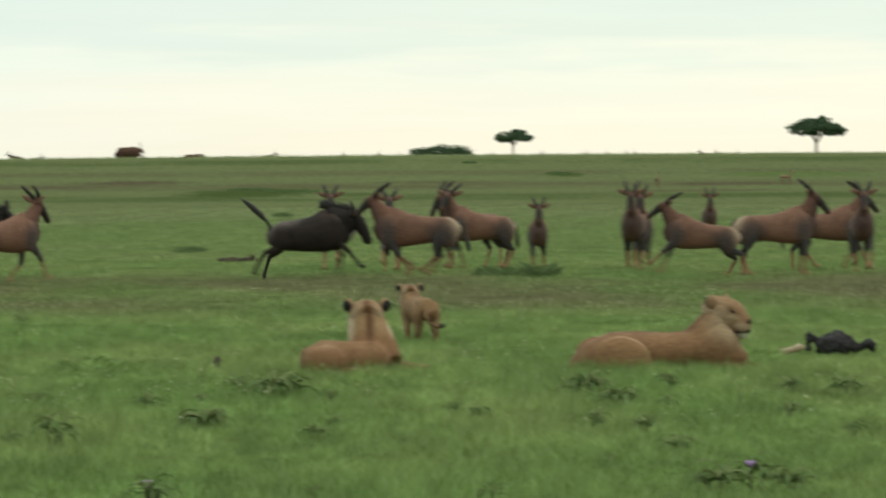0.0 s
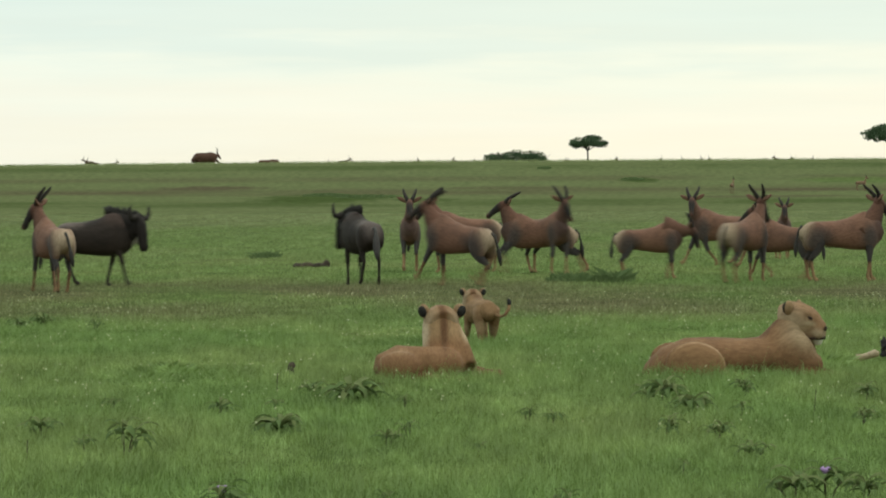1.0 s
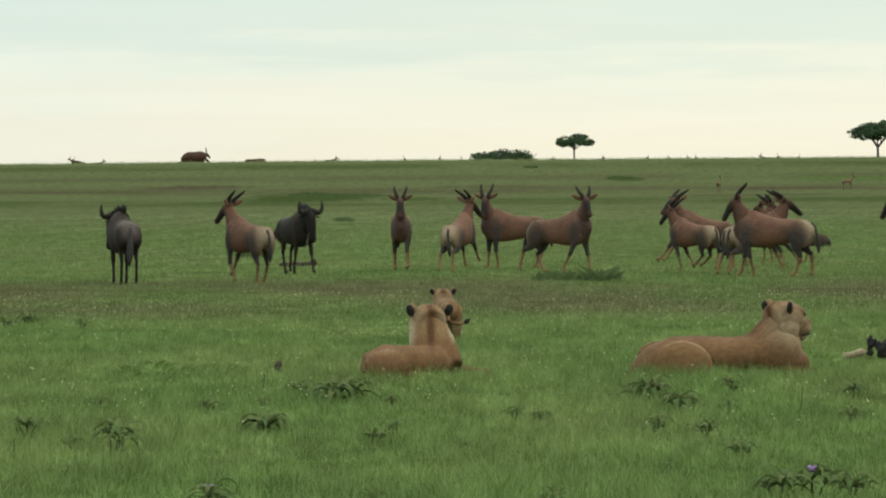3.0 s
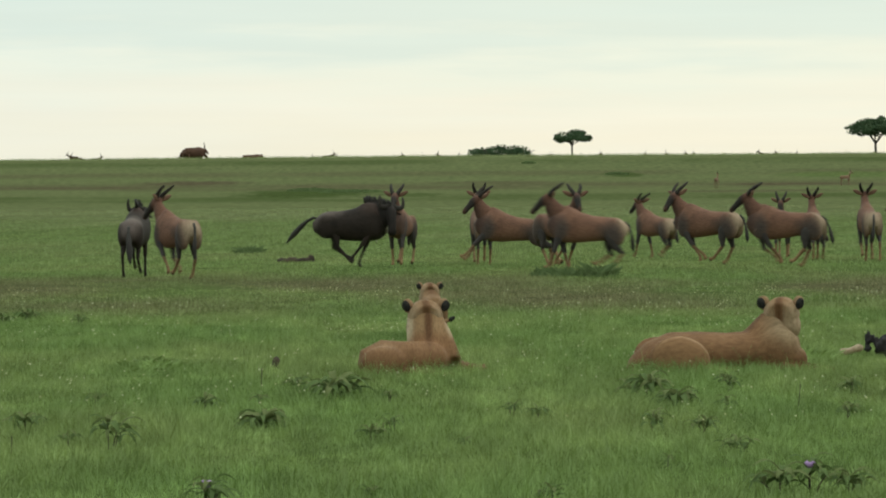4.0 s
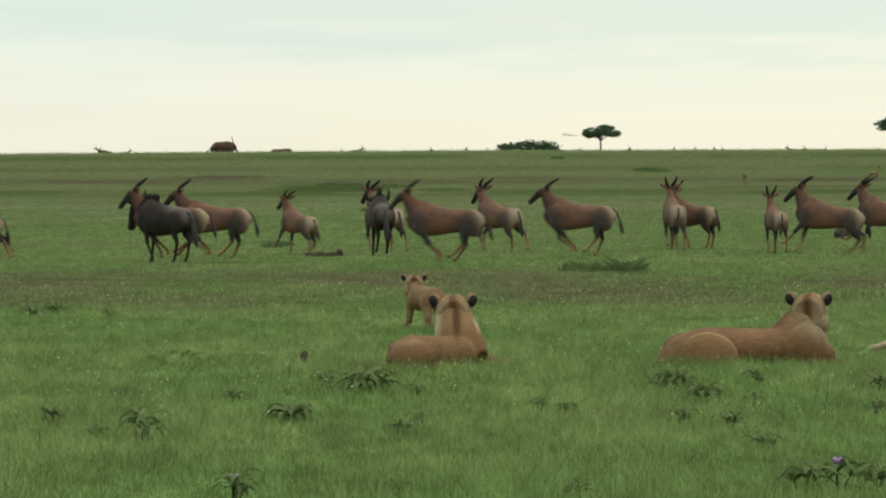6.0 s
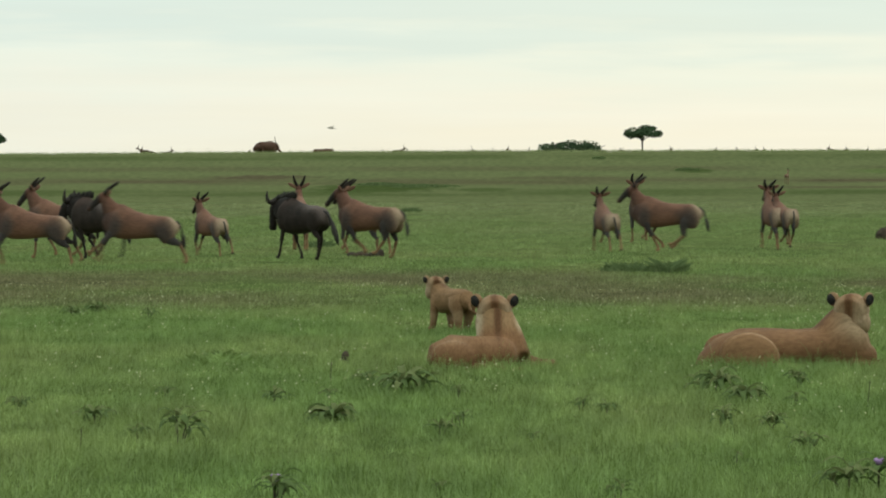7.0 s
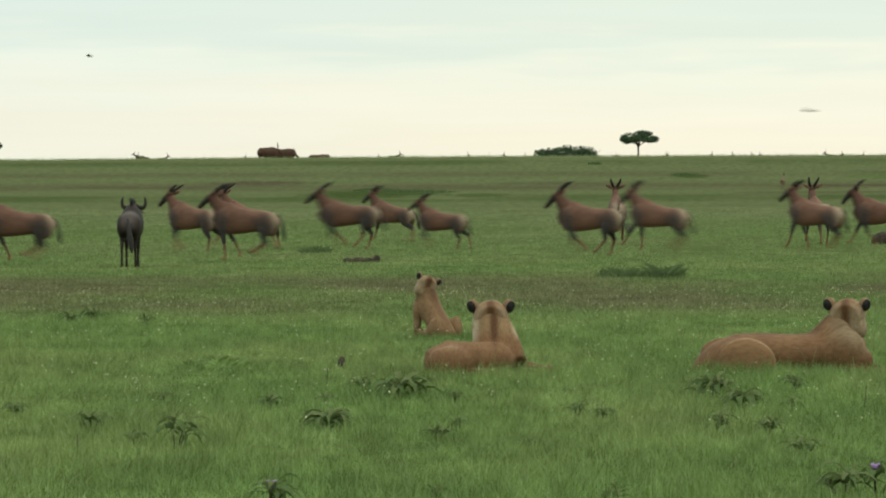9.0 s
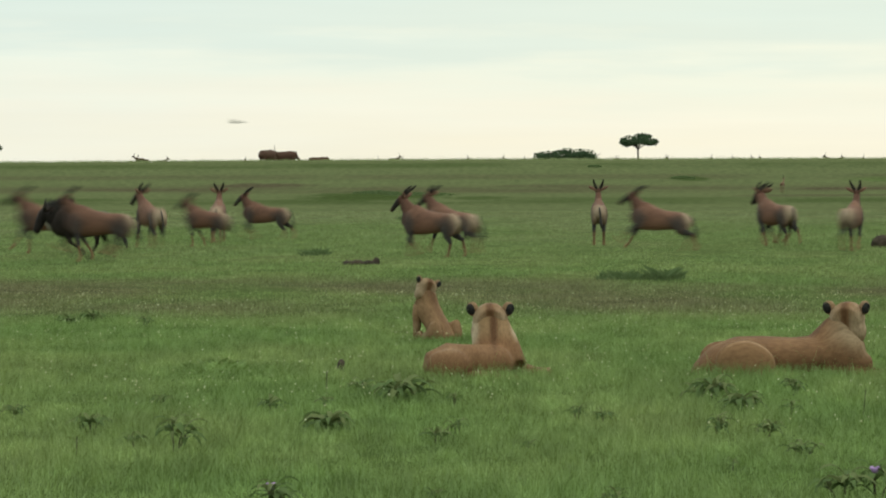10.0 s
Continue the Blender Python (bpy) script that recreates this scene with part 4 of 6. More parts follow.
def build_lions():
    straight = [(-0.75, 0.02, 0.04, 0.05, 0.05), (-0.69, 0.02, 0.08, 0.14, 0.09), (-0.57, 0.01, 0.145, 0.20, 0.14), (-0.40, 0, 0.185, 0.22, 0.172), (-0.20, 0, 0.19, 0.205, 0.17), (0.05, 0, 0.185, 0.19, 0.16),
                (0.28, 0, 0.195, 0.19, 0.168), (0.44, 0, 0.19, 0.18, 0.165), (0.58, 0, 0.15, 0.14, 0.125), (0.66, 0, 0.12, 0.07, 0.07)]
    watcher, head_r = build_lioness(
        "tawny lioness lying stretched out in short grass", pose(2.235, 36.1, -0.02, 0, 0, 14), LION_COAT, LION_FUR, (-1, 0, -0.35), straight,
        [((-0.42, -0.27, 0.15), (0.25, 0.11, 0.185), (0, 10, 0)), ((-0.42, 0.20, 0.15), (0.24, 0.09, 0.16), (0, 14, 0)), ((0.42, -0.13, 0.20), (0.17, 0.09, 0.20), (0, 24, 0)), ((0.42, 0.12, 0.19), (0.16, 0.07, 0.18), (0, 30, 0)), ((0.50, -0.01, 0.25), (0.14, 0.14, 0.19), (0, -14, 0)), ((0.56, -0.12, 0.12), (0.11, 0.07, 0.12), (0, 30, 0))],
        [("foreleg", [(0.42, -0.17, 0.07, 0.06, 0.07), (0.62, -0.15, 0.035, 0.05, 0.05), (0.78, -0.14, 0.03, 0.045, 0.035), (0.86, -0.14, 0.035, 0.055, 0.03), (0.89, -0.14, 0.03, 0.03, 0.02)]),
         ("foreleg", [(0.42, 0.17, 0.10, 0.06, 0.07), (0.66, 0.15, 0.065, 0.05, 0.055), (0.86, 0.14, 0.035, 0.045, 0.035), (0.94, 0.14, 0.035, 0.055, 0.03), (0.97, 0.14, 0.03, 0.03, 0.02)]),
         ("hindleg", [(-0.36, -0.25, 0.07, 0.06, 0.06), (-0.16, -0.28, 0.05, 0.045, 0.045), (-0.02, -0.28, 0.045, 0.05, 0.04), (0.04, -0.28, 0.04, 0.03, 0.025)]),
         ("tail", [(-0.66, 0.05, 0.09, 0.03, 0.03), (-0.70, 0.16, 0.04, 0.025, 0.025), (-0.62, 0.38, 0.025, 0.02, 0.02), (-0.44, 0.50, 0.025, 0.026, 0.026), (-0.36, 0.52, 0.025, 0.01, 0.01)])],
        [(0.16, 0, 0.17, 0.17, 0.14), (0.28, 0, 0.225, 0.172, 0.158), (0.36, 0, 0.31, 0.155, 0.15), (0.43, 0, 0.39, 0.14, 0.142), (0.48, 0, 0.445, 0.122, 0.124), (0.50, 0, 0.485, 0.085, 0.085)], (0.505, 0, 0.475))
    bent = [(-0.24, 0.53, 0.09, 0.05, 0.08), (-0.23, 0.485, 0.13, 0.13, 0.13), (-0.21, 0.36, 0.165, 0.17, 0.16), (-0.17, 0.18, 0.165, 0.17, 0.148), (-0.05, 0.02, 0.165, 0.18, 0.14),
            (0.10, -0.02, 0.16, 0.17, 0.15), (0.26, -0.02, 0.16, 0.165, 0.15), (0.38, -0.02, 0.16, 0.12, 0.13), (0.45, -0.06, 0.20, 0.07, 0.10)]
    rester, head_l = build_lioness(
        "tawny lioness resting on one hip, head raised, seen in short grass", pose(-0.06, 35.8, -0.02, 0, 0, 92), LION_COAT_BENT, LION_FUR_BENT, (-0.35, 1, -0.5), bent,
        [((-0.34, 0.36, 0.15), (0.12, 0.18, 0.135), (0, 0, 12)), ((0.22, -0.17, 0.09), (0.14, 0.07, 0.10), (0, 12, 0)), ((0.22, 0.07, 0.20), (0.14, 0.075, 0.185), (0, 12, 0))],
        [("foreleg", [(0.20, -0.15, 0.10, 0.07, 0.08), (0.22, -0.23, 0.085, 0.06, 0.07), (0.30, -0.32, 0.065, 0.05, 0.055), (0.40, -0.40, 0.06, 0.045, 0.045), (0.46, -0.44, 0.06, 0.055, 0.045), (0.49, -0.46, 0.055, 0.03, 0.03)]),
         ("foreleg", [(0.26, 0.05, 0.10, 0.06, 0.07), (0.48, 0.05, 0.065, 0.05, 0.055), (0.70, 0.04, 0.045, 0.045, 0.042), (0.80, 0.04, 0.045, 0.055, 0.04), (0.84, 0.04, 0.04, 0.03, 0.025)]),
         ("hindleg", [(-0.36, 0.30, 0.07, 0.06, 0.06), (-0.33, 0.02, 0.05, 0.045, 0.045), (-0.31, -0.08, 0.04, 0.045, 0.035), (-0.30, -0.16, 0.035, 0.05, 0.03), (-0.30, -0.20, 0.03, 0.03, 0.02)])],
        [(0.06, -0.04, 0.12, 0.225, 0.14), (0.11, -0.025, 0.22, 0.205, 0.155), (0.16, -0.01, 0.32, 0.182, 0.15), (0.20, 0.01, 0.40, 0.160, 0.145), (0.24, 0.02, 0.465, 0.146, 0.148), (0.275, 0.02, 0.53, 0.128, 0.135), (0.30, 0.02, 0.57, 0.08, 0.08)], (0.26, 0.02, 0.475))
    return head_r, head_l


def build_cub():
    top = thing("lion_cub", "half-grown tawny lion cub standing and sitting in the grass", "lion cub")
    bm = loft(B(), [(-0.40, 0, 0.02, 0.06, 0.07), (-0.36, 0, 0.0, 0.105, 0.11), (-0.22, 0, -0.005, 0.125, 0.13), (0.0, 0, -0.01, 0.125, 0.13), (0.18, 0, -0.015, 0.13, 0.155), (0.30, 0, 0.01, 0.115, 0.13), (0.37, 0, 0.03, 0.05, 0.06)], 14)
    loft(bm, [(0.18, 0, 0.04, 0.11, 0.11), (0.28, 0, 0.085, 0.105, 0.10), (0.35, 0, 0.125, 0.092, 0.088)], 12)
    body = part("body", blend(bm, 0.016, 5), CUB_COAT, top, at=(0, 0, 0.38))
    add_fur(body, CUB_FUR, 12000, 0.016, 7)
    lion_head(top, (0.38, 0, 0.55), 0.88, LION_HEAD)
    for name, x, s in (("foreleg", 0.22, 1), ("foreleg", 0.22, -1), ("hindleg", -0.24, 1), ("hindleg", -0.24, -1)):
        k, w = (1.0, 1.0) if x > 0 else (1.7, 1.3)
        bm = loft(B(), [(0, 0, 0.08, 0.042 * w, 0.075 * k), (0, 0, -0.03, 0.050 * w, 0.072 * k), (0.0 if x > 0 else -0.03, 0, -0.16, 0.040 * w, 0.05 * w), (0, 0, -0.28, 0.031, 0.036), (0.02, 0, -0.315, 0.043, 0.058), (0.03, 0, -0.34, 0.036, 0.05)], 10)
        part(name, bm, CUB_COAT, top, at=(x, s * 0.085, 0.34))
    bm = loft(B(), [(0.03, 0, 0.0, 0.026, 0.026), (-0.05, -0.03, -0.05, 0.022, 0.022), (-0.08, -0.09, -0.08, 0.020, 0.020), (-0.09, -0.155, -0.06, 0.019, 0.019), (-0.085, -0.20, 0.0, 0.018, 0.018), (-0.08, -0.215, 0.05, 0.018, 0.018)], 9)
    tail = part("tail", bm, CUB_COAT, top, "thin curled tail", at=(-0.35, 0, 0.40))
    part("tuft", loft(B(), [(-0.08, -0.213, 0.04, 0.016, 0.016), (-0.078, -0.217, 0.07, 0.026, 0.026), (-0.075, -0.215, 0.10, 0.022, 0.022), (-0.07, -0.21, 0.125, 0.006, 0.006)], 8), EAR_BLACK, tail, "dark tail tuft")
    return top


first = build_topi()
first.scale = (1.06, 1.06, 1.06)
TOPIS = [first] + [copy_thing(first, pose(0, 0, 0)) for _ in range(21)]
gnu = build_wildebeest()
gnu.scale = (0.9, 0.9, 0.9)
TOPIS[5].scale = TOPIS[13].scale = (0.9, 0.9, 0.9)
TOPIS[9].scale = (0.97, 0.97, 0.97)
GNUS = [gnu, copy_thing(gnu, pose(0, 0, 0))]
HEAD_RIGHT, HEAD_LEFT = build_lions()
CUB = build_cub()
CUB.scale = (0.88, 0.88, 0.88)


# ---- far things: trees, bush, animals on the ridge ----
def leaf_cloud(bm, rng, centre, radii, count, size, flat=0.6):
    """Many small leaf sprays filling an uneven cushion."""
    for _ in range(count):
        while True:
            p = Vector((rng.uniform(-1, 1), rng.uniform(-1, 1), rng.uniform(-1, 1)))
            if 0.25 < p.length < 1:
                break
        p = Vector(centre) + Vector((p.x * radii[0], p.y * radii[1], p.z * radii[2]))
        s = size * rng.uniform(0.6, 1.4)
        m = pose(*p, rng.uniform(0, 360), rng.uniform(0, 360), rng.uniform(0, 360))
        q = [m @ Vector(v) for v in ((-s, -0.3 * s, 0), (0.1 * s, -flat * s, 0.2 * s), (s, 0.1 * s, 0), (0, flat * s, -0.15 * s))]
        bm.faces.new([bm.verts.new(v) for v in q])


def build_acacia(label, x, y, height, width, seed, fork):
    rng = random.Random(seed)
    top = thing("acacia_tree", label, "tree", "acacias on the horizon", pose(x, y, rise(y)))
    crown_z, bm = height * 0.86, B()
    loft(bm, [(0, 0, -0.3, 0.30, 0.30), (0.05, 0, height * 0.2, 0.24, 0.24), (-0.08, 0, height * fork, 0.2, 0.2), (-0.05, 0, height * fork + 0.4, 0.16, 0.16)], 9)
    part("trunk", bm, BARK, top)
    ends = []
    for i in range(8):
        a = 2 * math.pi * i / 8 + rng.uniform(-0.3, 0.3)
        r = width * 0.5 * rng.uniform(0.35, 0.78)
        e = Vector((math.cos(a) * r, math.sin(a) * r, crown_z - 0.5 + rng.uniform(-0.5, 0.3)))
        mid = Vector((e.x * 0.45, e.y * 0.45, height * fork + (e.z - height * fork) * rng.uniform(0.45, 0.65)))
        part("limb", loft(B(), [(-0.05, 0, height * fork - 0.2, 0.14, 0.14), (*mid, 0.09, 0.09), (*e, 0.03, 0.03)], 6, side=(0.3, 1, 0.1)), BARK, top)
        ends.append(e)
    bm = B()
    for i in range(74):
        a, r = rng.uniform(0, 2 * math.pi), width * 0.5 * math.sqrt(rng.random()) * 0.86
        z = crown_z - 1.1 + rng.uniform(-0.12, 1) * 2.8 * (1 - (2 * r / width) ** 2) + rng.uniform(-0.3, 0.2)
        leaf_cloud(bm, rng, (math.cos(a) * r, math.sin(a) * r, z), (rng.uniform(0.7, 1.3), rng.uniform(0.7, 1.3), rng.uniform(0.35, 0.65)), 75, 0.2)
    for e in ends:
        leaf_cloud(bm, rng, e + Vector((0, 0, 0.3)), (1.1, 1.1, 0.35), 70, 0.17)
    part("crown", bm, TREE_LEAF, top, "flat-topped crown of fine dark leaves")


def build_bush():
    rng = random.Random(12)
    top = thing("thorn_bush", "broad low dark-green bush on the ridge", "bush", at=pose(8.6, 600, rise(600)) @ Matrix.Diagonal((1.38, 1, 1.26, 1)))
    bm = B()
    for i in range(7):
        a = rng.uniform(0, 6.28)
        loft(bm, [(0.6 * math.cos(a), 0.4 * math.sin(a), -0.2, 0.08, 0.08), (2.0 * math.cos(a), math.sin(a), 1.2, 0.05, 0.05), (3.2 * math.cos(a), 1.4 * math.sin(a), 2.0, 0.02, 0.02)], 5, side=(0, 1, 0.2))
    part("branches", bm, BARK, top)
    bm = B()
    for i in range(110):
        u = -1 + 2 * (i + rng.random()) / 110
        h = 2.75 * (1 - abs(u) ** 2.2) ** 0.6
        leaf_cloud(bm, rng, (u * 4.1, rng.uniform(-1.2, 1.2), max(0.4, h * rng.uniform(0.2, 0.85))), (rng.uniform(0.6, 1.0), 0.7, rng.uniform(0.25, 0.4)), 60, 0.12)
    part("foliage", bm, TREE_LEAF, top)


build_acacia("flat-topped acacia standing alone on the horizon", 34.5, 1160, 11.0, 11.0, 5, 0.66)
build_acacia("larger spreading acacia on the horizon", 76.6, 800, 9.6, 10.4, 9, 0.55)
build_acacia("distant flat-topped acacia at the edge of the plain", -130.6, 1160, 10.0, 10.0, 14, 0.5)
build_bush()

gaz = build_gazelle()
gaz.matrix_basis = pose(17.0, 278.5, rise(278.5), 0, 0, 75)
tagged(gaz, "small fawn gazelle standing on the green plain")
copy_thing(gaz, pose(26.0, 292, rise(292), 0, 0, 20))
ridge = build_gazelle(RIDGE_COAT)
ridge.matrix_basis = pose(-41.2, 524, rise(524), 0, 0, 165) @ Matrix.Diagonal((1.6, 1.6, 1.6, 1))
tagged(ridge, "small antelope half hidden behind the ridge", "antelope", "antelopes along the ridge")
for o in ridge.children:
    if o.name.startswith("neck"):
        o.rotation_euler = (0, radians(38), 0)
    elif o.name.startswith("head"):
        o.location = (0.46, 0, 0.76)
for gx, gy, gt in ((-38.5, 493, 170), (-37.3, 497, 20), (-28.1, 500, 150), (-11.5, 486, 10), (-10.3, 495, 185), (-4.3, 488, 15), (0.9, 487, 200), (13.7, 498, 175), (17.4, 500, 10), (19.1, 492, 160),
                   (23.8, 497, 190), (24.9, 496, 30), (27.8, 495, 5), (35.4, 492, 170), (36.6, 500, 10), (40.8, 496, 150), (-1.3, 500, 100), (2.5, 503, 80), (26.9, 490, 15), (-14.4, 507, 30), (13.4, 503, 190)):
    gx, gy = gx * 1.06, gy + 30 + (gt * 7) % 22
    copy_thing(ridge, pose(gx, gy, rise(gy) - 0.12, 0, 0, gt))
ELANDS = [build_eland()]
ELANDS[0].scale = (1.45, 1.45, 1.4)
ELANDS.append(copy_thing(ELANDS[0], pose(0, 0, 0)))
for o in ELANDS[1].children:
    if o.name.startswith("neck"):
        o.rotation_euler = (0, radians(55), 0)
    elif o.name.startswith("head"):
        o.location, o.rotation_euler = (1.0, 0, 0.98), (0, radians(15), 0)
ELANDS.append(copy_thing(ELANDS[1], pose(0, 0, 0)))


# ---- weeds, herbs and litter in the grass ----
def leaf_mesh():
    """A long pointed leaf that rises, arches over and droops at its tip, folded a little along the midrib."""
    bm = B()
    mids, sides = [], {-1: [], 1: []}
    for i in range(6):
        u = i / 5
        z = 0.30 * math.sin(math.pi * 0.82 * u) - 0.16 * u ** 3
        mids.append(bm.verts.new((0.96 * u, 0, z)))
        h = 0.015 + 0.105 * math.sin(math.pi * u ** 0.85) ** 0.8 if i < 5 else 0.004
        for q in (-1, 1):
            sides[q].append(bm.verts.new((0.96 * u, q * h, z + 0.3 * h)))
    for q in (-1, 1):
        for i in range(5):
            vs = [mids[i], sides[q][i], sides[q][i + 1], mids[i + 1]]
            bm.faces.new(vs[::-1] if q > 0 else vs)
    for f in bm.faces:
        f.smooth = True
    me = {}
    for key, material in (("old", HERB_LEAF), ("young", HERB_TIP)):
        me[key] = bpy.data.meshes.new("leaf")
        bm.to_mesh(me[key])
        me[key].materials.append(material)
    bm.free()
    return me


LEAF = leaf_mesh()


def build_herb(x, y, tall, spread, count, seed, bloom=False):
    """A wild herb: a stem or two with long leaves that arch out from the upper stem."""
    rng = random.Random(seed)
    label = "dark-leaved wild herb with a mauve flower in grass" if bloom else ("tall drooping dark-leaved herb in the meadow" if tall > 0.2 else "dark long-leaved wild herb standing in the grass" if spread > 0.1 else "small dark-leaved herb low in the grass")
    top = thing("broadleaf_herb", label, "plant", "herbs in the meadow", pose(x, y, rise(y), 0, 0, rng.uniform(0, 360)))
    stems = 3 if spread > 0.13 else 2 if spread > 0.08 else 1
    for k in range(stems):
        a = rng.uniform(0, 6.28)
        off = spread * (0.12 + 0.55 * k / stems)
        high = tall * (0.80 - 0.16 * k)
        tip = Vector((math.cos(a) * off, math.sin(a) * off, high))
        part("stem", loft(B(), [(tip.x * 0.3, tip.y * 0.3, -0.02, 0.005, 0.005), (tip.x * 0.6, tip.y * 0.6, high * 0.55, 0.004, 0.004), (*tip, 0.003, 0.003)], 5), DEADWOOD, top)
        n = max(4, count - 3 * k)
        turn0 = rng.uniform(0, 360)
        for i in range(n):
            u = 0.55 + 0.45 * (i + 1) / n
            leaf = new("leaf", LEAF["young" if u > 0.8 and rng.random() < 0.7 else "old"])
            leaf.parent = top
            size = max(0.06, spread * rng.uniform(0.75, 1.1) * (1.2 - 0.35 * u))
            leaf.matrix_basis = pose(tip.x * u, tip.y * u, high * u, rng.uniform(-20, 20), rng.uniform(-6, 20) if u < 0.9 else rng.uniform(-16, 8), turn0 + i * 137.5 + rng.uniform(-25, 25)) @ Matrix.Diagonal((size, size * rng.uniform(0.75, 1.15), size, 1))
    if bloom:
        bm, tip = B(), Vector((0, 0, tall * 0.66))
        part("stem", loft(B(), [(0, 0, -0.02, 0.005, 0.005), (0, 0, tall * 0.5, 0.004, 0.004), (*tip, 0.003, 0.003)], 5), DEADWOOD, top)
        for i in range(14):
            a = i * 2.4
            loft(bm, [(tip.x, tip.y, tip.z, 0.006, 0.006), (tip.x + 0.022 * math.cos(a), tip.y + 0.022 * math.sin(a), tip.z + 0.025 + 0.003 * (i % 4), 0.008, 0.008)], 5)
        part("flower", bm, MAUVE, top, "mauve flower head")


# place across and ahead, height, half spread, leaves to a stem
HERBS = ((-0.69, 32.05, 0.15, 0.20, 10), (-0.99, 33.15, 0.13, 0.11, 7), (-1.87, 26.25, 0.24, 0.15, 6), (-1.55, 30.7, 0.11, 0.10, 6), (-1.21, 31.2, 0.09, 0.08, 6), (-1.06, 28.25, 0.11, 0.17, 11), (-0.39, 27.15, 0.10, 0.09, 7),
         (-0.26, 27.85, 0.14, 0.08, 5), (-2.54, 28.4, 0.11, 0.12, 6), (-2.14, 26.7, 0.10, 0.09, 5), (1.46, 32.0, 0.18, 0.16, 11), (1.58, 30.3, 0.16, 0.15, 10), (1.29, 27.65, 0.18, 0.10, 7), (2.10, 32.8, 0.17, 0.10, 7),
         (1.89, 30.15, 0.12, 0.08, 6), (1.62, 27.85, 0.09, 0.10, 7), (2.60, 29.05, 0.12, 0.07, 6), (2.95, 32.55, 0.12, 0.10, 7), (1.67, 25.65, 0.10, 0.10, 6), (1.67, 22.45, 0.15, 0.14, 8), (2.00, 22.45, 0.12, 0.12, 8),
         (0.63, 29.25, 0.10, 0.09, 6), (0.49, 29.6, 0.13, 0.07, 6), (-0.34, 22.3, 0.08, 0.06, 5), (0.54, 21.85, 0.10, 0.08, 6), (-2.35, 31.7, 0.08, 0.08, 5), (-4.55, 51.4, 0.17, 0.15, 7), (-3.92, 50.35, 0.14, 0.10, 6),
         (-4.75, 50.4, 0.15, 0.13, 6), (-0.33, 31.5, 0.11, 0.07, 5), (0.15, 26.15, 0.09, 0.06, 5), (1.22, 24.4, 0.10, 0.05, 5), (3.28, 32.05, 0.13, 0.13, 7), (2.80, 27.0, 0.13, 0.08, 6), (2.66, 29.4, 0.10, 0.10, 6), (-3.19, 29.95, 0.10, 0.10, 6))
for i, (hx, hy, ht, hs, hc) in enumerate(HERBS):
    build_herb(hx, hy, ht * 0.95, hs * 1.35, hc + 3, 40 + i)
build_herb(1.82, 22.45, 0.20, 0.16, 9, 90, True)
build_herb(-1.09, 21.7, 0.16, 0.16, 10, 92, True)


def build_weed_patch(name, label, x, y, wide, deep, tall, count, seed, material, broad=1.0):
    rng, bm = random.Random(seed), B()
    for _ in range(count):
        a, r = rng.uniform(0, 6.28), math.sqrt(rng.random())
        px, py = math.cos(a) * r * wide, math.sin(a) * r * deep
        h = tall * (1 - 0.6 * r) * rng.uniform(0.5, 1.3)
        b, w = rng.uniform(0, 6.28), rng.uniform(0.008, 0.026) * broad
        lx, ly = rng.gauss(0, 0.5) * h, rng.gauss(0, 0.5) * h
        v = [bm.verts.new(p) for p in ((px - w * math.cos(b), py - w * math.sin(b), -0.02), (px + w * math.cos(b), py + w * math.sin(b), -0.02), (px + lx * 0.6 + w * math.cos(b), py + ly * 0.6 + w * math.sin(b), h * 0.7), (px + lx * 1.5, py + ly * 1.5, h))]
        bm.faces.new(v)
    me = bpy.data.meshes.new(name)
    bm.to_mesh(me)
    bm.free()
    me.materials.append(material)
    ob = new(name, me)
    ob.matrix_basis = pose(x, y, rise(y))
    tagged(ob, label, "weeds", kind="stuff")


for k, (wx, wy, ww, wt, wn) in enumerate(((1.86, 79.6, 0.24, 0.12, 300), (2.18, 79.2, 0.26, 0.14, 320), (2.45, 79.7, 0.18, 0.10, 200), (2.74, 79.2, 0.22, 0.17, 320), (2.98, 79.5, 0.14, 0.12, 160))):
    build_weed_patch("weed_patch", "low mat of dark green weeds on the plain", wx, wy, ww, 0.6, wt * 1.5, wn // 2, 20 + k, WEED)
build_weed_patch("dark_tuft", "patch of darker, taller grass in the meadow", -2.35, 37.2, 0.27, 0.5, 0.12, 900, 4, BLADES, 0.24)
build_weed_patch("dark_tuft", "patch of darker, taller grass in the meadow", 3.05, 38.2, 0.3, 0.5, 0.12, 800, 5, BLADES, 0.24)


for k, (wx, wy, ww) in enumerate(((7.8, 385, 0.6), (13.6, 345, 0.9), (-4.7, 268, 2.2), (-7.6, 280, 1.5), (-4.2, 104, 0.35), (-3.4, 165, 0.35))):
    build_weed_patch("dark_tuft", "dark green tuft of rank grass far out on the plain", wx, wy, ww, ww * 2.5, 0.16 + 0.05 * (wy > 200), 500, 60 + k, WEED)


def build_clods(name, label, category, x, y, lumps, material, seed):
    rng = random.Random(seed)
    bm = B()
    for cx, cy, rx, ry, rz in lumps:
        ball(bm, (cx, cy, rz * 0.35), (rx, ry, rz), (0, 0, rng.uniform(0, 90)), 12)
    bm = blend(bm, 0.03, 2)
    for v in bm.verts:
        v.co += v.normal * 0.03 * noise.noise(v.co * 9 + Vector((seed, 0, 0)))
    ob = thing(name, label, category, at=pose(x, y, rise(y) - 0.02))
    part("earth", bm, material, ob)


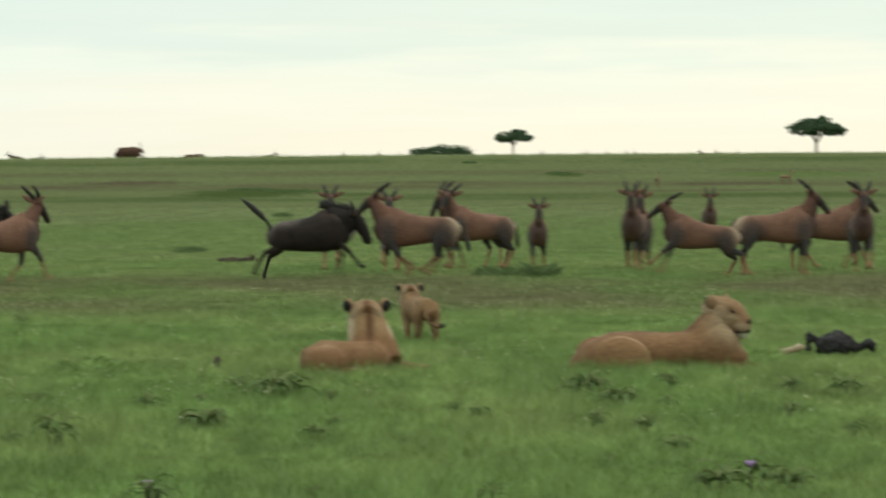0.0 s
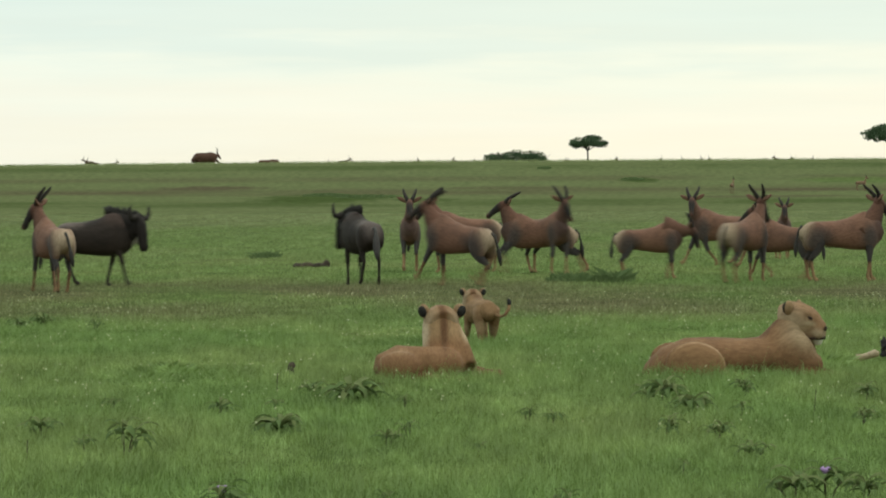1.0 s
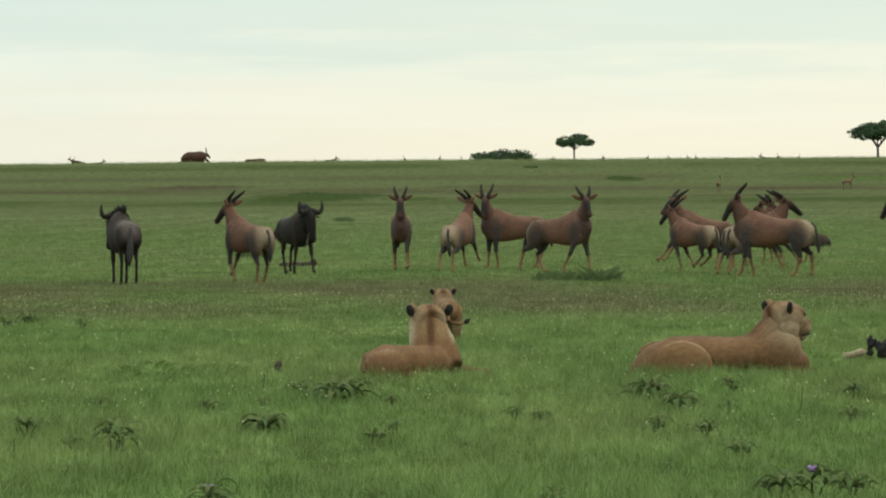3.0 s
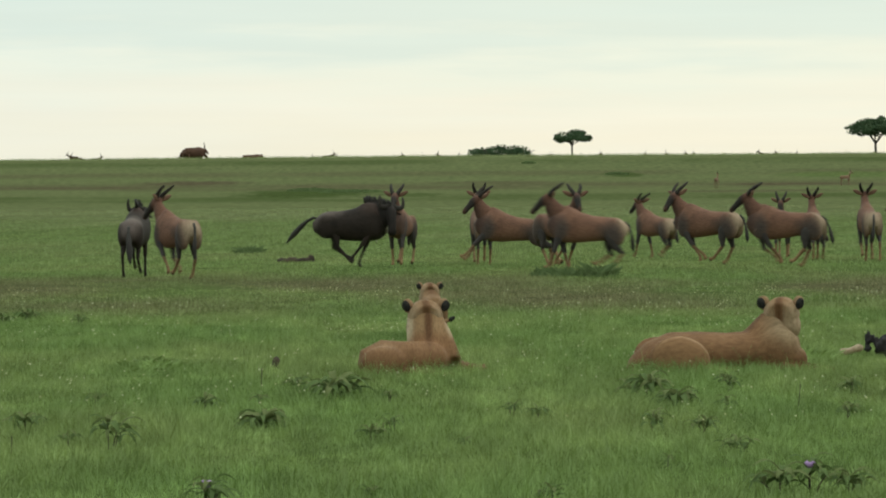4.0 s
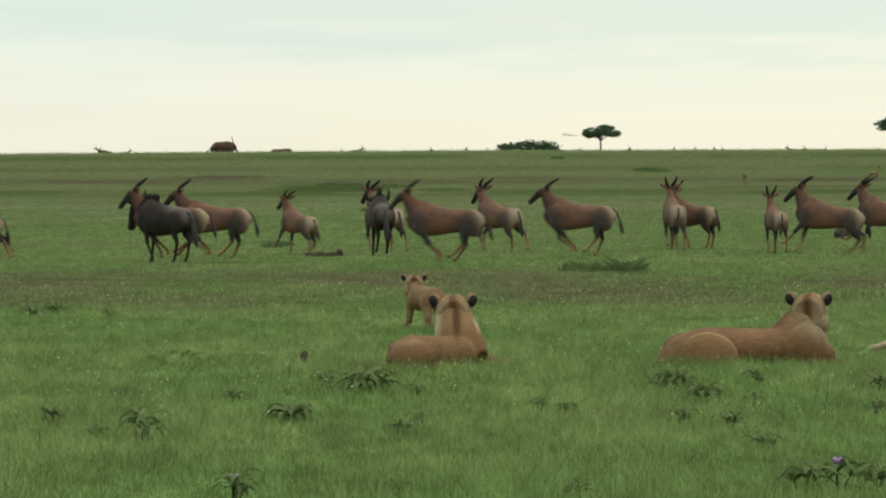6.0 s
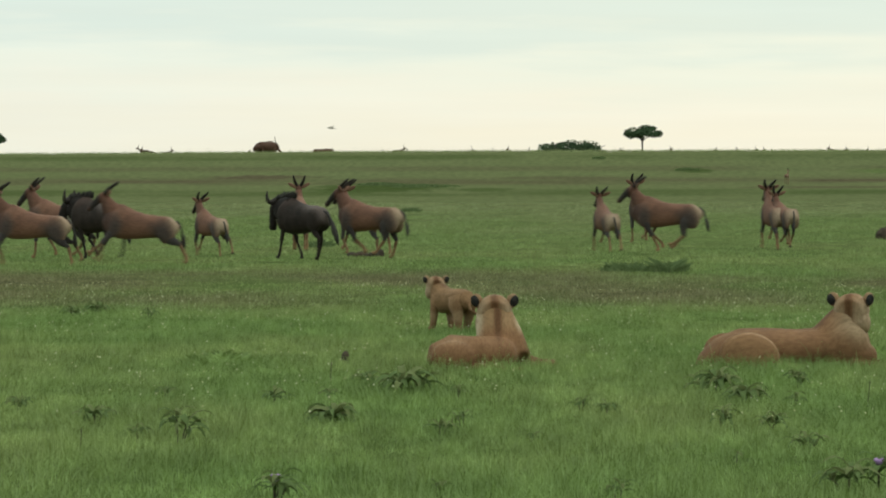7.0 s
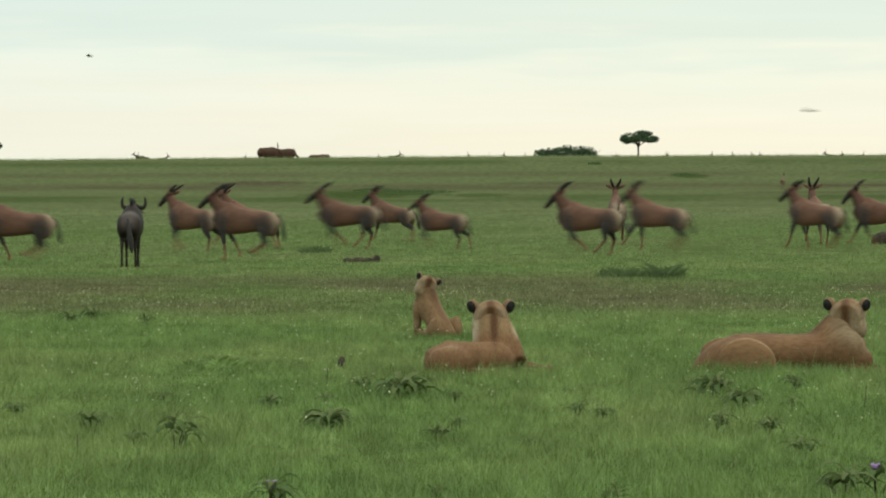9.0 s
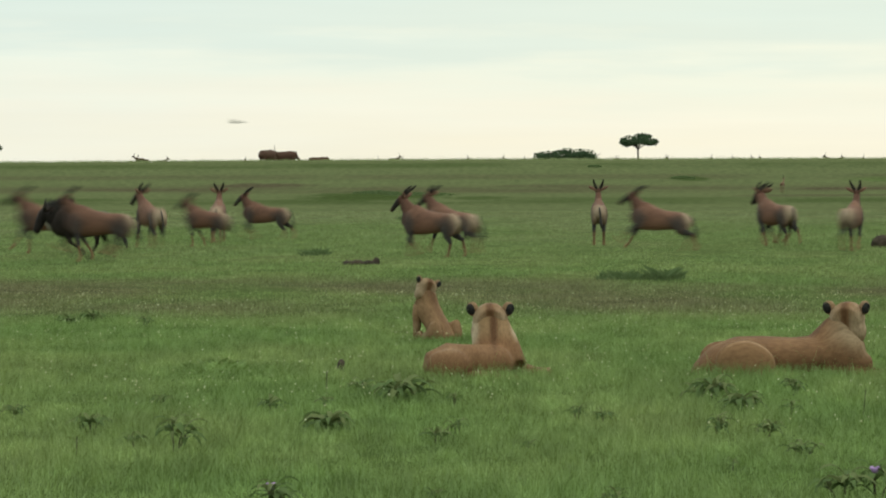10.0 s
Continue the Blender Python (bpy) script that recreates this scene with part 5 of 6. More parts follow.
build_clods("dug_earth", "low line of dark dug-up earth clods in the grass", "earth", -2.84, 94.0, [(-0.30, 0, 0.12, 0.15, 0.08), (-0.1, 0.1, 0.12, 0.14, 0.10), (0.12, 0, 0.14, 0.14, 0.09), (0.28, 0.05, 0.09, 0.1, 0.12)], SOIL, 1)
build_clods("termite_mound", "small rounded grey-brown termite mound", "mound", 9.32, 112.5, [(0, 0, 0.30, 0.30, 0.24), (0.14, 0.1, 0.16, 0.16, 0.16)], SOIL, 2)


def build_stump():
    top = thing("dead_stump", "small dark dead stump standing in the grass", "stump", at=pose(-1.29, 36.6, rise(36.6)))
    part("wood", blend(loft(B(), [(0, 0, -0.03, 0.034, 0.03), (0.005, 0, 0.04, 0.032, 0.028), (0.01, 0, 0.08, 0.040, 0.032), (0.014, 0, 0.115, 0.034, 0.03), (0.020, 0, 0.135, 0.012, 0.012)], 9), 0.008, 1), DEADWOOD, top)
    top = thing("dry_stalk", "thin dark dry stalk rising from the grass", "stalk", at=pose(-1.28, 33.4, rise(33.4)))
    part("stem", loft(B(), [(0, 0, -0.02, 0.004, 0.004), (0.008, 0, 0.10, 0.0032, 0.0032), (0.010, 0, 0.165, 0.0045, 0.0045), (0.010, 0, 0.18, 0.002, 0.002)], 6), DEADWOOD, top)
    for k, (sx, sy, h) in enumerate(((-2.35, 25.3, 0.16), (2.32, 29.6, 0.22))):
        t = copy_thing(top, pose(sx, sy, rise(sy), (k % 3 - 1) * 9, (k % 2) * 8, k * 50))
        t.scale = (0.7, 0.7, h / 0.18)


def build_carcass():
    top = thing("carcass_remains", "dark hide remains of a kill lying in the grass", "carcass", at=pose(3.90, 39.2, rise(39.2)) @ Matrix.Diagonal((0.84, 0.84, 0.9, 1)))
    bm = ball(B(), (0.0, 0, 0.10), (0.19, 0.16, 0.12), (0, 0, 10))
    ball(bm, (-0.07, 0.02, 0.15), (0.07, 0.1, 0.075), (0, 25, 0))
    ball(bm, (0.03, 0.0, 0.18), (0.085, 0.09, 0.065), (0, -10, 0))
    ball(bm, (0.12, 0.0, 0.13), (0.08, 0.1, 0.075), (0, 30, 0))
    bm = blend(bm, 0.013, 1)
    for v in bm.verts:
        v.co += v.normal * (0.035 * noise.noise(v.co * 16) + 0.02 * noise.noise(v.co * 45))
    part("hide", bm, HIDE, top, "crumpled dark hide")
    for name, rings in (("folded_leg", [(-0.10, 0, 0.10, 0.06, 0.05), (-0.17, 0, 0.13, 0.045, 0.04), (-0.22, 0, 0.18, 0.035, 0.035), (-0.26, 0, 0.22, 0.03, 0.03), (-0.27, 0, 0.16, 0.03, 0.03), (-0.26, 0, 0.06, 0.04, 0.035)]),
                        ("scrap", [(0.18, 0, 0.08, 0.06, 0.06), (0.25, 0, 0.09, 0.04, 0.04), (0.32, 0, 0.12, 0.05, 0.04), (0.37, 0, 0.115, 0.045, 0.05), (0.385, 0, 0.05, 0.03, 0.03)])):
        bm = blend(loft(B(), rings, 9), 0.012, 1)
        for v in bm.verts:
            v.co += v.normal * 0.03 * noise.noise(v.co * 30)
        part(name, bm, HIDE, top)
    top = thing("gnawed_bone", "pale gnawed bone lying in the grass", "bone", at=pose(3.50, 38.9, rise(38.9), 0, 0, 8))
    part("shaft", loft(B(), [(-0.10, 0, 0.03, 0.03, 0.025), (-0.07, 0, 0.05, 0.045, 0.04), (-0.02, 0, 0.06, 0.03, 0.028), (0.03, 0, 0.075, 0.032, 0.03), (0.08, 0, 0.09, 0.045, 0.035), (0.11, 0, 0.085, 0.02, 0.02)], 9), BONE, top)


build_stump()
build_carcass()


# ---- birds ----
def build_bird(label, material, span_m):
    top = thing("flying_bird", label, "bird", "birds over the plain")
    k = span_m
    part("body", loft(B(), [(-0.30 * k, 0, 0, 0.03 * k, 0.006 * k), (-0.16 * k, 0, 0, 0.04 * k, 0.03 * k), (0.0, 0, 0, 0.06 * k, 0.055 * k), (0.14 * k, 0, 0.01 * k, 0.05 * k, 0.05 * k), (0.20 * k, 0, 0.02 * k, 0.035 * k, 0.035 * k), (0.26 * k, 0, 0.015 * k, 0.008 * k, 0.008 * k)], 9), material, top)
    for s in (-1, 1):
        part("wing", loft(B(), [(0, 0, 0, 0.10 * k, 0.012 * k), (0.02 * k, s * 0.2 * k, 0.01 * k, 0.09 * k, 0.01 * k), (-0.03 * k, s * 0.38 * k, 0.0, 0.06 * k, 0.007 * k), (-0.12 * k, s * 0.52 * k, 0, 0.01 * k, 0.003 * k)], 8, side=(1, 0, 0)), material, top, at=(0.04 * k, s * 0.03 * k, 0.02 * k))
    return top


BIRDS = [build_bird("small grey-brown bird flying low over the plain", FEATHER, 0.48), build_bird("pale bird gliding across the sky", PALE_FEATHER, 0.70)]


# ---- paths: seconds, place across and ahead, heading, glance to its left, lowered head ----
TOPI_PATHS = []
TOPI_PATHS.append([
    (0.00, -6.02, 74.4, 38, 15), (0.30, -6.10, 73.37, 74, 40), (0.50, -6.16, 72.38, 95, 60), (0.80, -6.17, 71.99, 100, 60), (1.00, -6.25, 71.98, 112, 50),
    (1.30, -6.62, 73.26, 145, 20), (1.50, -6.97, 75.45, 155), (1.80, -7.31, 77.37, 168), (2.00, -7.59, 78.69, 172), (2.30, -7.92, 79.68, 178),
    (2.70, -8.48, 80.82, 180), (4.00, -10.97, 83.31, 180), (10.00, -17.45, 89.28, 180),
])
TOPI_PATHS.append([
    (0.00, -0.86, 85.70, 270), (1.00, -0.81, 89.92, 270), (2.00, -0.84, 91.49, 268), (2.70, -0.75, 90.54, 270), (3.80, -0.70, 88.98, 268),
    (4.10, -0.70, 89.61, 255), (4.30, -0.91, 91.51, 205), (4.50, -1.44, 93.11, 182), (4.80, -1.94, 92.60, 180), (5.00, -2.33, 91.32, 180),
    (5.20, -2.86, 89.87, 180), (6.30, -6.82, 89.93, 180), (6.50, -7.53, 90.80, 170), (6.80, -8.53, 91.64, 150, 30), (7.00, -8.96, 92.17, 160),
    (7.30, -9.73, 92.64, 180), (7.80, -11.17, 93.57, 180), (10.00, -19.84, 101.52, 180),
])
TOPI_PATHS.append([
    (0.00, 0.63, 76.05, 176), (0.30, 0.66, 74.55, 120, 40), (0.50, 0.47, 74.02, 98, 20), (0.80, 0.33, 74.55, 95, 60), (1.00, 0.07, 75.75, 140, 30),
    (1.30, -0.29, 77.95, 168), (1.50, -0.46, 79.95, 172), (1.80, -0.90, 81.10, 165), (2.00, -1.31, 81.08, 152), (2.30, -1.83, 80.67, 150),
    (2.50, -2.31, 80.20, 145), (2.70, -2.79, 79.77, 135, 20), (3.00, -3.28, 79.18, 120, 20), (3.80, -4.04, 76.86, 112, 30), (4.00, -4.41, 78.11, 118, 25),
    (4.30, -5.28, 80.69, 180), (4.50, -6.17, 83.50, 180), (4.80, -7.40, 84.40, 180), (5.00, -8.07, 84.51, 180), (5.20, -8.79, 84.29, 180),
    (6.00, -11.44, 82.49, 180), (10.00, -19.69, 89.43, 180),
])
TOPI_PATHS.append([
    (0.00, 0.24, 82.5, 268), (0.30, 0.24, 86.2, 268), (0.50, 0.14, 88.68, 268), (0.80, 0.17, 88.31, 240), (1.00, 0.23, 88.14, 190),
    (1.30, 0.16, 88.79, 170), (1.50, 0.07, 89.29, 168), (1.80, -0.15, 89.02, 150), (2.00, -0.28, 88.42, 80, -40), (2.30, -0.05, 87.98, 55, -25),
    (2.50, 0.08, 87.48, 50, -40), (2.70, 0.22, 87.22, 65, -40), (3.80, 0.84, 91.59, 95), (4.00, 0.90, 90.89, 95), (4.30, 1.24, 90.12, 60),
    (4.50, 1.45, 90.07, 100, -40), (4.80, 0.74, 90.87, 165), (5.00, 0.31, 92.62, 150), (5.20, 0.71, 94.89, 120), (5.80, -1.17, 97.42, 130),
    (6.30, -2.60, 99.03, 100), (6.60, -3.51, 99.79, 100), (7.00, -4.48, 100.24, 95), (7.30, -4.78, 100.72, 92), (7.50, -4.89, 101.76, 92),
    (7.80, -5.10, 102.48, 92), (8.00, -5.22, 103.09, 92), (8.30, -5.44, 103.31, 100), (8.50, -5.83, 104.64, 98), (8.80, -5.99, 106.43, 95),
    (9.00, -6.09, 108.55, 150, 60), (9.30, -6.52, 110.71, 110, -20), (9.50, -6.68, 112.70, 90, 20), (9.80, -7.11, 115.88, 88), (10.00, -7.44, 120.71, 90),
])
TOPI_PATHS.append([
    (0.00, 1.82, 84.82, 205, 40), (0.30, 1.86, 83.92, 200, 20), (0.50, 1.81, 83.96, 178), (0.80, 1.68, 85.08, 178), (1.00, 1.56, 86.82, 182),
    (1.30, 1.44, 88.71, 188, 30), (1.50, 1.45, 90.41, 208, 50), (2.00, 1.44, 91.24, 208, 50), (2.50, 1.47, 91.32, 206, 50), (2.70, 1.46, 90.92, 206, 50),
    (3.80, 1.45, 89.38, 204, 50), (4.00, 1.36, 88.44, 184, 30), (4.30, 1.26, 87.51, 180), (4.50, 1.04, 87.88, 180), (4.80, -1.42, 89.66, 180),
    (5.00, -2.67, 91.44, 180), (5.20, -4.09, 92.19, 180), (6.00, -10.07, 92.28, 180), (6.60, -13.12, 91.31, 180), (10.00, -22.12, 100.47, 180),
])
TOPI_PATHS.append([
    (0.00, 2.92, 83.42, 270), (0.30, 3.00, 82.49, 272), (0.50, 3.00, 82.18, 276, 10), (0.80, 3.26, 82.36, 368), (1.00, 3.55, 82.26, 360, 0, 1),
    (1.30, 4.04, 82.20, 355, 0, 1), (1.50, 4.23, 81.94, 345), (1.80, 4.45, 82.13, 445, 90), (2.00, 4.68, 82.69, 455, 60), (2.30, 4.93, 83.79, 455),
    (2.50, 4.89, 84.50, 452), (2.70, 4.78, 84.76, 460, 20), (3.40, 4.76, 87.67, 530), (3.80, 4.79, 91.69, 528), (4.00, 4.48, 94.42, 485),
    (4.30, 3.95, 95.78, 500), (4.50, 3.32, 97.01, 487), (4.80, 2.04, 96.88, 525), (5.00, 1.06, 96.67, 505), (5.20, 0.58, 96.48, 520),
    (6.30, -4.72, 95.94, 470), (6.50, -5.16, 95.47, 460), (6.80, -5.78, 94.55, 465), (7.00, -6.14, 95.32, 480), (7.30, -7.25, 96.67, 485),
    (7.50, -7.96, 97.65, 490), (7.80, -8.59, 97.26, 465), (8.00, -9.01, 97.71, 485), (8.30, -10.32, 98.59, 535), (8.50, -11.43, 99.79, 540),
    (9.00, -14.22, 101.48, 540), (10.00, -19.28, 105.28, 540),
])
TOPI_PATHS.append([
    (0.00, 1.75, 87.0, 215), (0.30, 1.60, 87.2, 225), (0.50, 1.50, 87.2, 240), (0.80, 1.66, 87.0, 270), (1.00, 1.80, 86.70, 300),
    (1.30, 2.21, 86.77, 325, -10), (1.50, 2.25, 87.11, 322, -40), (2.00, 2.23, 86.91, 320, -40), (2.50, 2.27, 86.28, 320, -40), (2.70, 2.28, 85.55, 320, -40),
    (3.80, 2.25, 83.99, 322, -40), (4.00, 2.27, 84.73, 300, -20), (4.30, 1.60, 85.73, 182), (4.50, 1.30, 87.25, 178), (4.80, -0.04, 88.85, 180),
    (5.00, -0.78, 89.96, 180), (5.20, -1.70, 90.02, 180), (5.60, -3.17, 89.51, 180), (6.30, -6.34, 89.86, 180), (6.50, -7.25, 87.73, 180),
    (6.80, -8.40, 86.77, 180), (7.00, -9.06, 87.11, 180), (7.30, -10.14, 88.21, 180), (8.00, -13.23, 90.34, 180), (10.00, -21.34, 96.92, 180),
])
TOPI_PATHS.append([
    (0.00, 4.52, 80.79, 262), (0.30, 4.53, 77.75, 300), (0.50, 4.53, 76.84, 365, -10), (0.80, 4.78, 77.75, 368), (1.00, 4.96, 77.82, 420),
    (1.30, 5.09, 77.93, 455), (1.50, 4.99, 78.57, 525), (1.80, 5.08, 80.57, 532), (2.00, 5.24, 81.91, 530, -60), (2.30, 5.11, 82.04, 455),
    (2.50, 4.91, 81.21, 450), (2.70, 5.13, 82.13, 430, -50), (3.20, 6.58, 85.68, 380), (3.80, 8.73, 89.95, 455), (4.00, 8.68, 92.18, 452),
    (4.30, 8.22, 93.25, 510), (4.50, 7.94, 96.18, 510), (4.80, 6.66, 99.82, 460), (5.00, 6.49, 102.08, 455), (5.20, 6.85, 102.10, 455),
    (6.30, 3.68, 100.47, 455), (6.50, 3.47, 102.45, 455), (6.80, 3.28, 105.46, 460), (7.00, 3.20, 106.70, 470), (7.30, 2.79, 104.52, 470),
    (7.50, 2.35, 103.24, 470), (7.80, 1.68, 103.70, 478), (8.00, 1.10, 104.58, 485), (8.30, -0.01, 104.37, 505), (8.50, -0.92, 104.83, 515),
    (8.80, -2.58, 106.22, 525), (9.00, -3.61, 107.52, 535), (9.30, -5.73, 107.97, 540), (9.50, -6.76, 106.89, 540), (9.80, -9.09, 106.03, 540),
    (10.00, -10.52, 105.90, 540),
])
TOPI_PATHS.append([
    (0.00, 4.97, 86.40, 265), (0.30, 5.42, 88.61, 220), (0.50, 5.37, 89.96, 178, 40), (0.80, 5.52, 90.69, 178, 50), (1.00, 5.34, 91.26, 200, 60),
    (1.30, 5.17, 91.98, 265), (2.00, 5.11, 92.58, 268), (2.50, 5.07, 92.23, 262), (2.70, 5.03, 91.21, 230), (3.20, 5.15, 89.15, 190, 30),
    (3.80, 5.21, 87.27, 150, 75), (4.00, 5.19, 87.89, 150, 75), (4.30, 4.94, 89.45, 165, 0, 1), (4.50, 5.12, 91.28, 172), (4.80, 4.69, 92.41, 125, -20),
    (5.00, 4.42, 94.87, 118), (5.20, 3.89, 97.96, 140), (6.30, -0.62, 96.43, 120), (6.50, -1.47, 95.65, 125), (6.80, -2.59, 95.96, 165),
    (7.00, -3.04, 96.77, 130), (7.30, -3.12, 97.57, 90, 20), (7.50, -3.40, 98.50, 90), (7.80, -3.80, 99.80, 90, -10), (8.00, -4.02, 100.66, 95),
    (8.30, -4.41, 101.51, 105), (8.50, -4.93, 102.56, 150), (8.80, -6.36, 104.61, 140), (9.00, -7.15, 106.03, 145), (9.30, -7.61, 106.39, 160),
    (9.50, -7.73, 105.85, 110), (9.80, -8.12, 107.36, 110), (10.00, -8.51, 111.32, 115, 20),
])
TOPI_PATHS.append([
    (0.00, 5.44, 78.39, 180), (0.30, 5.67, 79.91, 178), (0.50, 5.77, 80.96, 176), (0.80, 5.91, 81.53, 165), (1.00, 5.84, 80.94, 150),
    (1.30, 5.71, 79.86, 100), (1.50, 5.58, 79.01, 90), (1.80, 5.34, 79.43, 100), (2.00, 5.41, 80.41, 110), (2.30, 5.12, 81.58, 92),
    (2.50, 5.17, 82.94, 80), (2.70, 5.27, 85.63, 70), (3.20, 6.67, 89.78, 20), (3.80, 8.08, 92.88, 110), (4.00, 7.68, 93.26, 92),
    (4.30, 7.19, 91.79, 85), (4.50, 7.08, 91.64, 90), (4.80, 6.91, 92.86, 130), (5.00, 6.78, 94.76, 165), (5.20, 5.95, 96.28, 170),
    (6.30, 4.47, 100.35, 120), (6.50, 3.82, 99.72, 105), (6.80, 2.89, 99.21, 115), (7.00, 2.13, 98.30, 103), (7.30, 1.04, 100.96, 120),
    (7.50, 1.86, 107.23, 115), (7.80, 0.77, 113.84, 120), (8.00, -0.14, 115.72, 130), (8.30, -1.02, 114.83, 130), (8.50, -1.43, 114.86, 120),
    (8.80, -2.40, 116.47, 120), (9.00, -2.89, 118.42, 150), (9.30, -3.63, 119.55, 170), (9.50, -4.85, 120.92, 170), (9.80, -5.72, 122.87, 165),
    (10.00, -6.44, 125.01, 170),
])
TOPI_PATHS.append([
    (0.00, 6.87, 78.92, 2, -10), (0.30, 6.85, 78.75, 2), (0.50, 6.81, 78.83, 2), (0.80, 6.76, 78.83, 4), (1.00, 6.71, 78.78, 4, 30),
    (1.30, 6.72, 78.90, 15), (1.50, 6.76, 79.64, 30, 20), (1.80, 6.70, 80.47, 72, -20), (2.00, 6.75, 81.33, 98, 50), (2.30, 6.64, 81.56, 118, 30),
    (2.50, 6.44, 81.47, 135, 20), (2.70, 6.23, 81.38, 150, 20), (3.20, 5.54, 81.22, 175), (3.80, 3.35, 81.42, 180), (4.00, 2.63, 82.21, 180),
    (4.30, 1.43, 83.72, 180), (4.50, 0.27, 84.22, 180), (4.80, -1.62, 83.75, 180), (5.00, -2.89, 83.78, 180), (5.20, -4.85, 84.46, 180),
    (5.60, -7.81, 84.88, 180), (6.00, -10.66, 84.36, 180), (10.00, -20.14, 91.47, 180),
])
TOPI_PATHS.append([
    (0.00, 8.22, 83.74, 5), (0.30, 8.44, 84.51, 5), (0.80, 8.80, 84.20, 20), (2.00, 9.29, 84.67, 90), (3.00, 8.86, 83.50, 150),
    (3.60, 7.68, 82.95, 178), (3.80, 6.89, 83.17, 180), (4.00, 6.42, 84.79, 180), (4.30, 5.79, 86.41, 175), (4.50, 5.66, 88.01, 115, 30),
    (4.80, 5.26, 88.95, 92), (5.00, 5.11, 90.56, 95), (5.20, 5.07, 91.61, 160), (5.60, 4.00, 92.66, 178), (6.30, 0.71, 91.88, 180),
    (6.50, -0.43, 91.33, 170), (6.80, -1.83, 91.47, 180), (7.00, -2.72, 91.92, 155), (7.30, -3.84, 92.02, 140), (7.50, -4.42, 90.91, 155),
    (7.80, -5.43, 90.10, 160), (8.00, -6.00, 90.17, 180), (8.30, -7.07, 90.65, 180), (8.50, -7.99, 91.39, 180), (8.80, -9.18, 92.21, 180),
    (9.00, -9.83, 93.05, 180), (9.30, -11.13, 93.56, 180), (10.00, -15.05, 96.46, 180),
])
TOPI_PATHS.append([
    (0.00, 8.49, 80.45, 268), (0.30, 8.77, 82.76, 300), (0.80, 9.05, 84.65, 350), (2.00, 10.69, 88.51, 450), (3.60, 10.23, 84.26, 540),
    (4.00, 9.19, 84.23, 540), (4.30, 8.29, 84.12, 540), (4.50, 7.79, 83.80, 540), (4.80, 6.68, 84.22, 540), (5.00, 5.51, 84.75, 540),
    (5.20, 4.35, 85.13, 540), (5.70, 1.53, 84.97, 540), (6.30, -2.49, 85.33, 540), (6.50, -4.02, 85.69, 540), (6.80, -5.86, 86.18, 538),
    (7.00, -7.02, 87.09, 540), (7.30, -8.56, 88.14, 540), (7.50, -9.45, 89.01, 540), (7.80, -10.73, 89.93, 540), (10.00, -20.24, 97.41, 540),
])
TOPI_PATHS.append([
    (0.00, 7.65, 105.74, 268), (0.30, 7.62, 104.57, 268), (0.50, 7.43, 102.88, 268), (1.00, 7.20, 99.94, 270), (1.80, 6.82, 94.53, 270),
    (2.00, 6.89, 95.30, 270), (2.30, 6.86, 95.85, 95), (2.50, 6.87, 95.79, 95), (2.70, 7.04, 94.62, 100, 40), (3.80, 6.88, 95.27, 262),
    (4.00, 7.14, 94.73, 262), (4.30, 6.85, 94.95, 180), (4.50, 6.90, 98.32, 10), (4.80, 6.74, 101.44, 95), (5.00, 7.65, 102.50, 95),
    (5.20, 7.34, 100.71, 95), (6.30, 6.47, 97.05, 100), (6.50, 6.53, 98.47, 95), (6.80, 5.98, 99.22, 92), (7.00, 6.06, 100.26, 106),
    (7.30, 5.47, 102.21, 110), (7.50, 4.93, 103.68, 118), (7.80, 4.19, 105.11, 115), (8.00, 3.54, 105.92, 130), (8.30, 2.11, 106.41, 128),
    (8.50, 1.23, 106.60, 150), (8.80, -0.50, 107.42, 140), (9.00, -1.44, 108.15, 160), (9.30, -3.35, 108.74, 160), (9.50, -4.47, 109.72, 170),
    (9.80, -6.10, 111.09, 140), (10.00, -7.24, 112.69, 155),
])
TOPI_PATHS.append([
    (0.00, 14.71, 96.93, 180), (4.00, 13.49, 97.28, 180), (4.80, 9.83, 95.17, 178), (5.00, 8.83, 96.15, 178), (5.20, 7.91, 97.12, 178),
    (5.60, 7.56, 97.49, 175), (6.30, 6.78, 93.09, 155), (6.50, 5.71, 92.66, 142), (6.80, 4.22, 93.62, 180), (7.00, 3.29, 94.93, 180),
    (7.30, 1.81, 95.70, 180), (7.50, 0.69, 94.79, 180), (7.80, -0.68, 94.55, 175), (8.00, -1.41, 94.42, 180), (8.30, -2.85, 94.45, 180),
    (8.50, -3.60, 94.61, 180), (8.80, -4.84, 95.68, 180), (9.00, -5.34, 95.12, 165), (9.30, -6.21, 94.03, 155), (9.50, -6.67, 93.49, 150),
    (9.80, -7.57, 94.80, 180), (10.00, -8.44, 95.98, 180),
])
TOPI_PATHS.append([
    (0.00, 16.83, 102.57, 180), (5.50, 10.34, 100.67, 180), (6.30, 8.14, 98.55, 120), (6.50, 7.57, 99.46, 130), (6.80, 6.58, 99.90, 108),
    (7.00, 5.87, 100.86, 100), (7.30, 5.28, 102.25, 160), (7.50, 5.08, 105.01, 140), (7.80, 4.46, 106.98, 120), (8.00, 3.88, 108.07, 100),
    (8.30, 3.43, 108.70, 92), (8.50, 3.17, 109.70, 92), (8.80, 2.91, 111.47, 92), (9.00, 2.83, 113.14, 92), (9.30, 2.62, 114.09, 92),
    (9.50, 2.54, 115.06, 92), (9.80, 2.40, 115.74, 92), (10.00, 2.45, 115.70, 90),
])
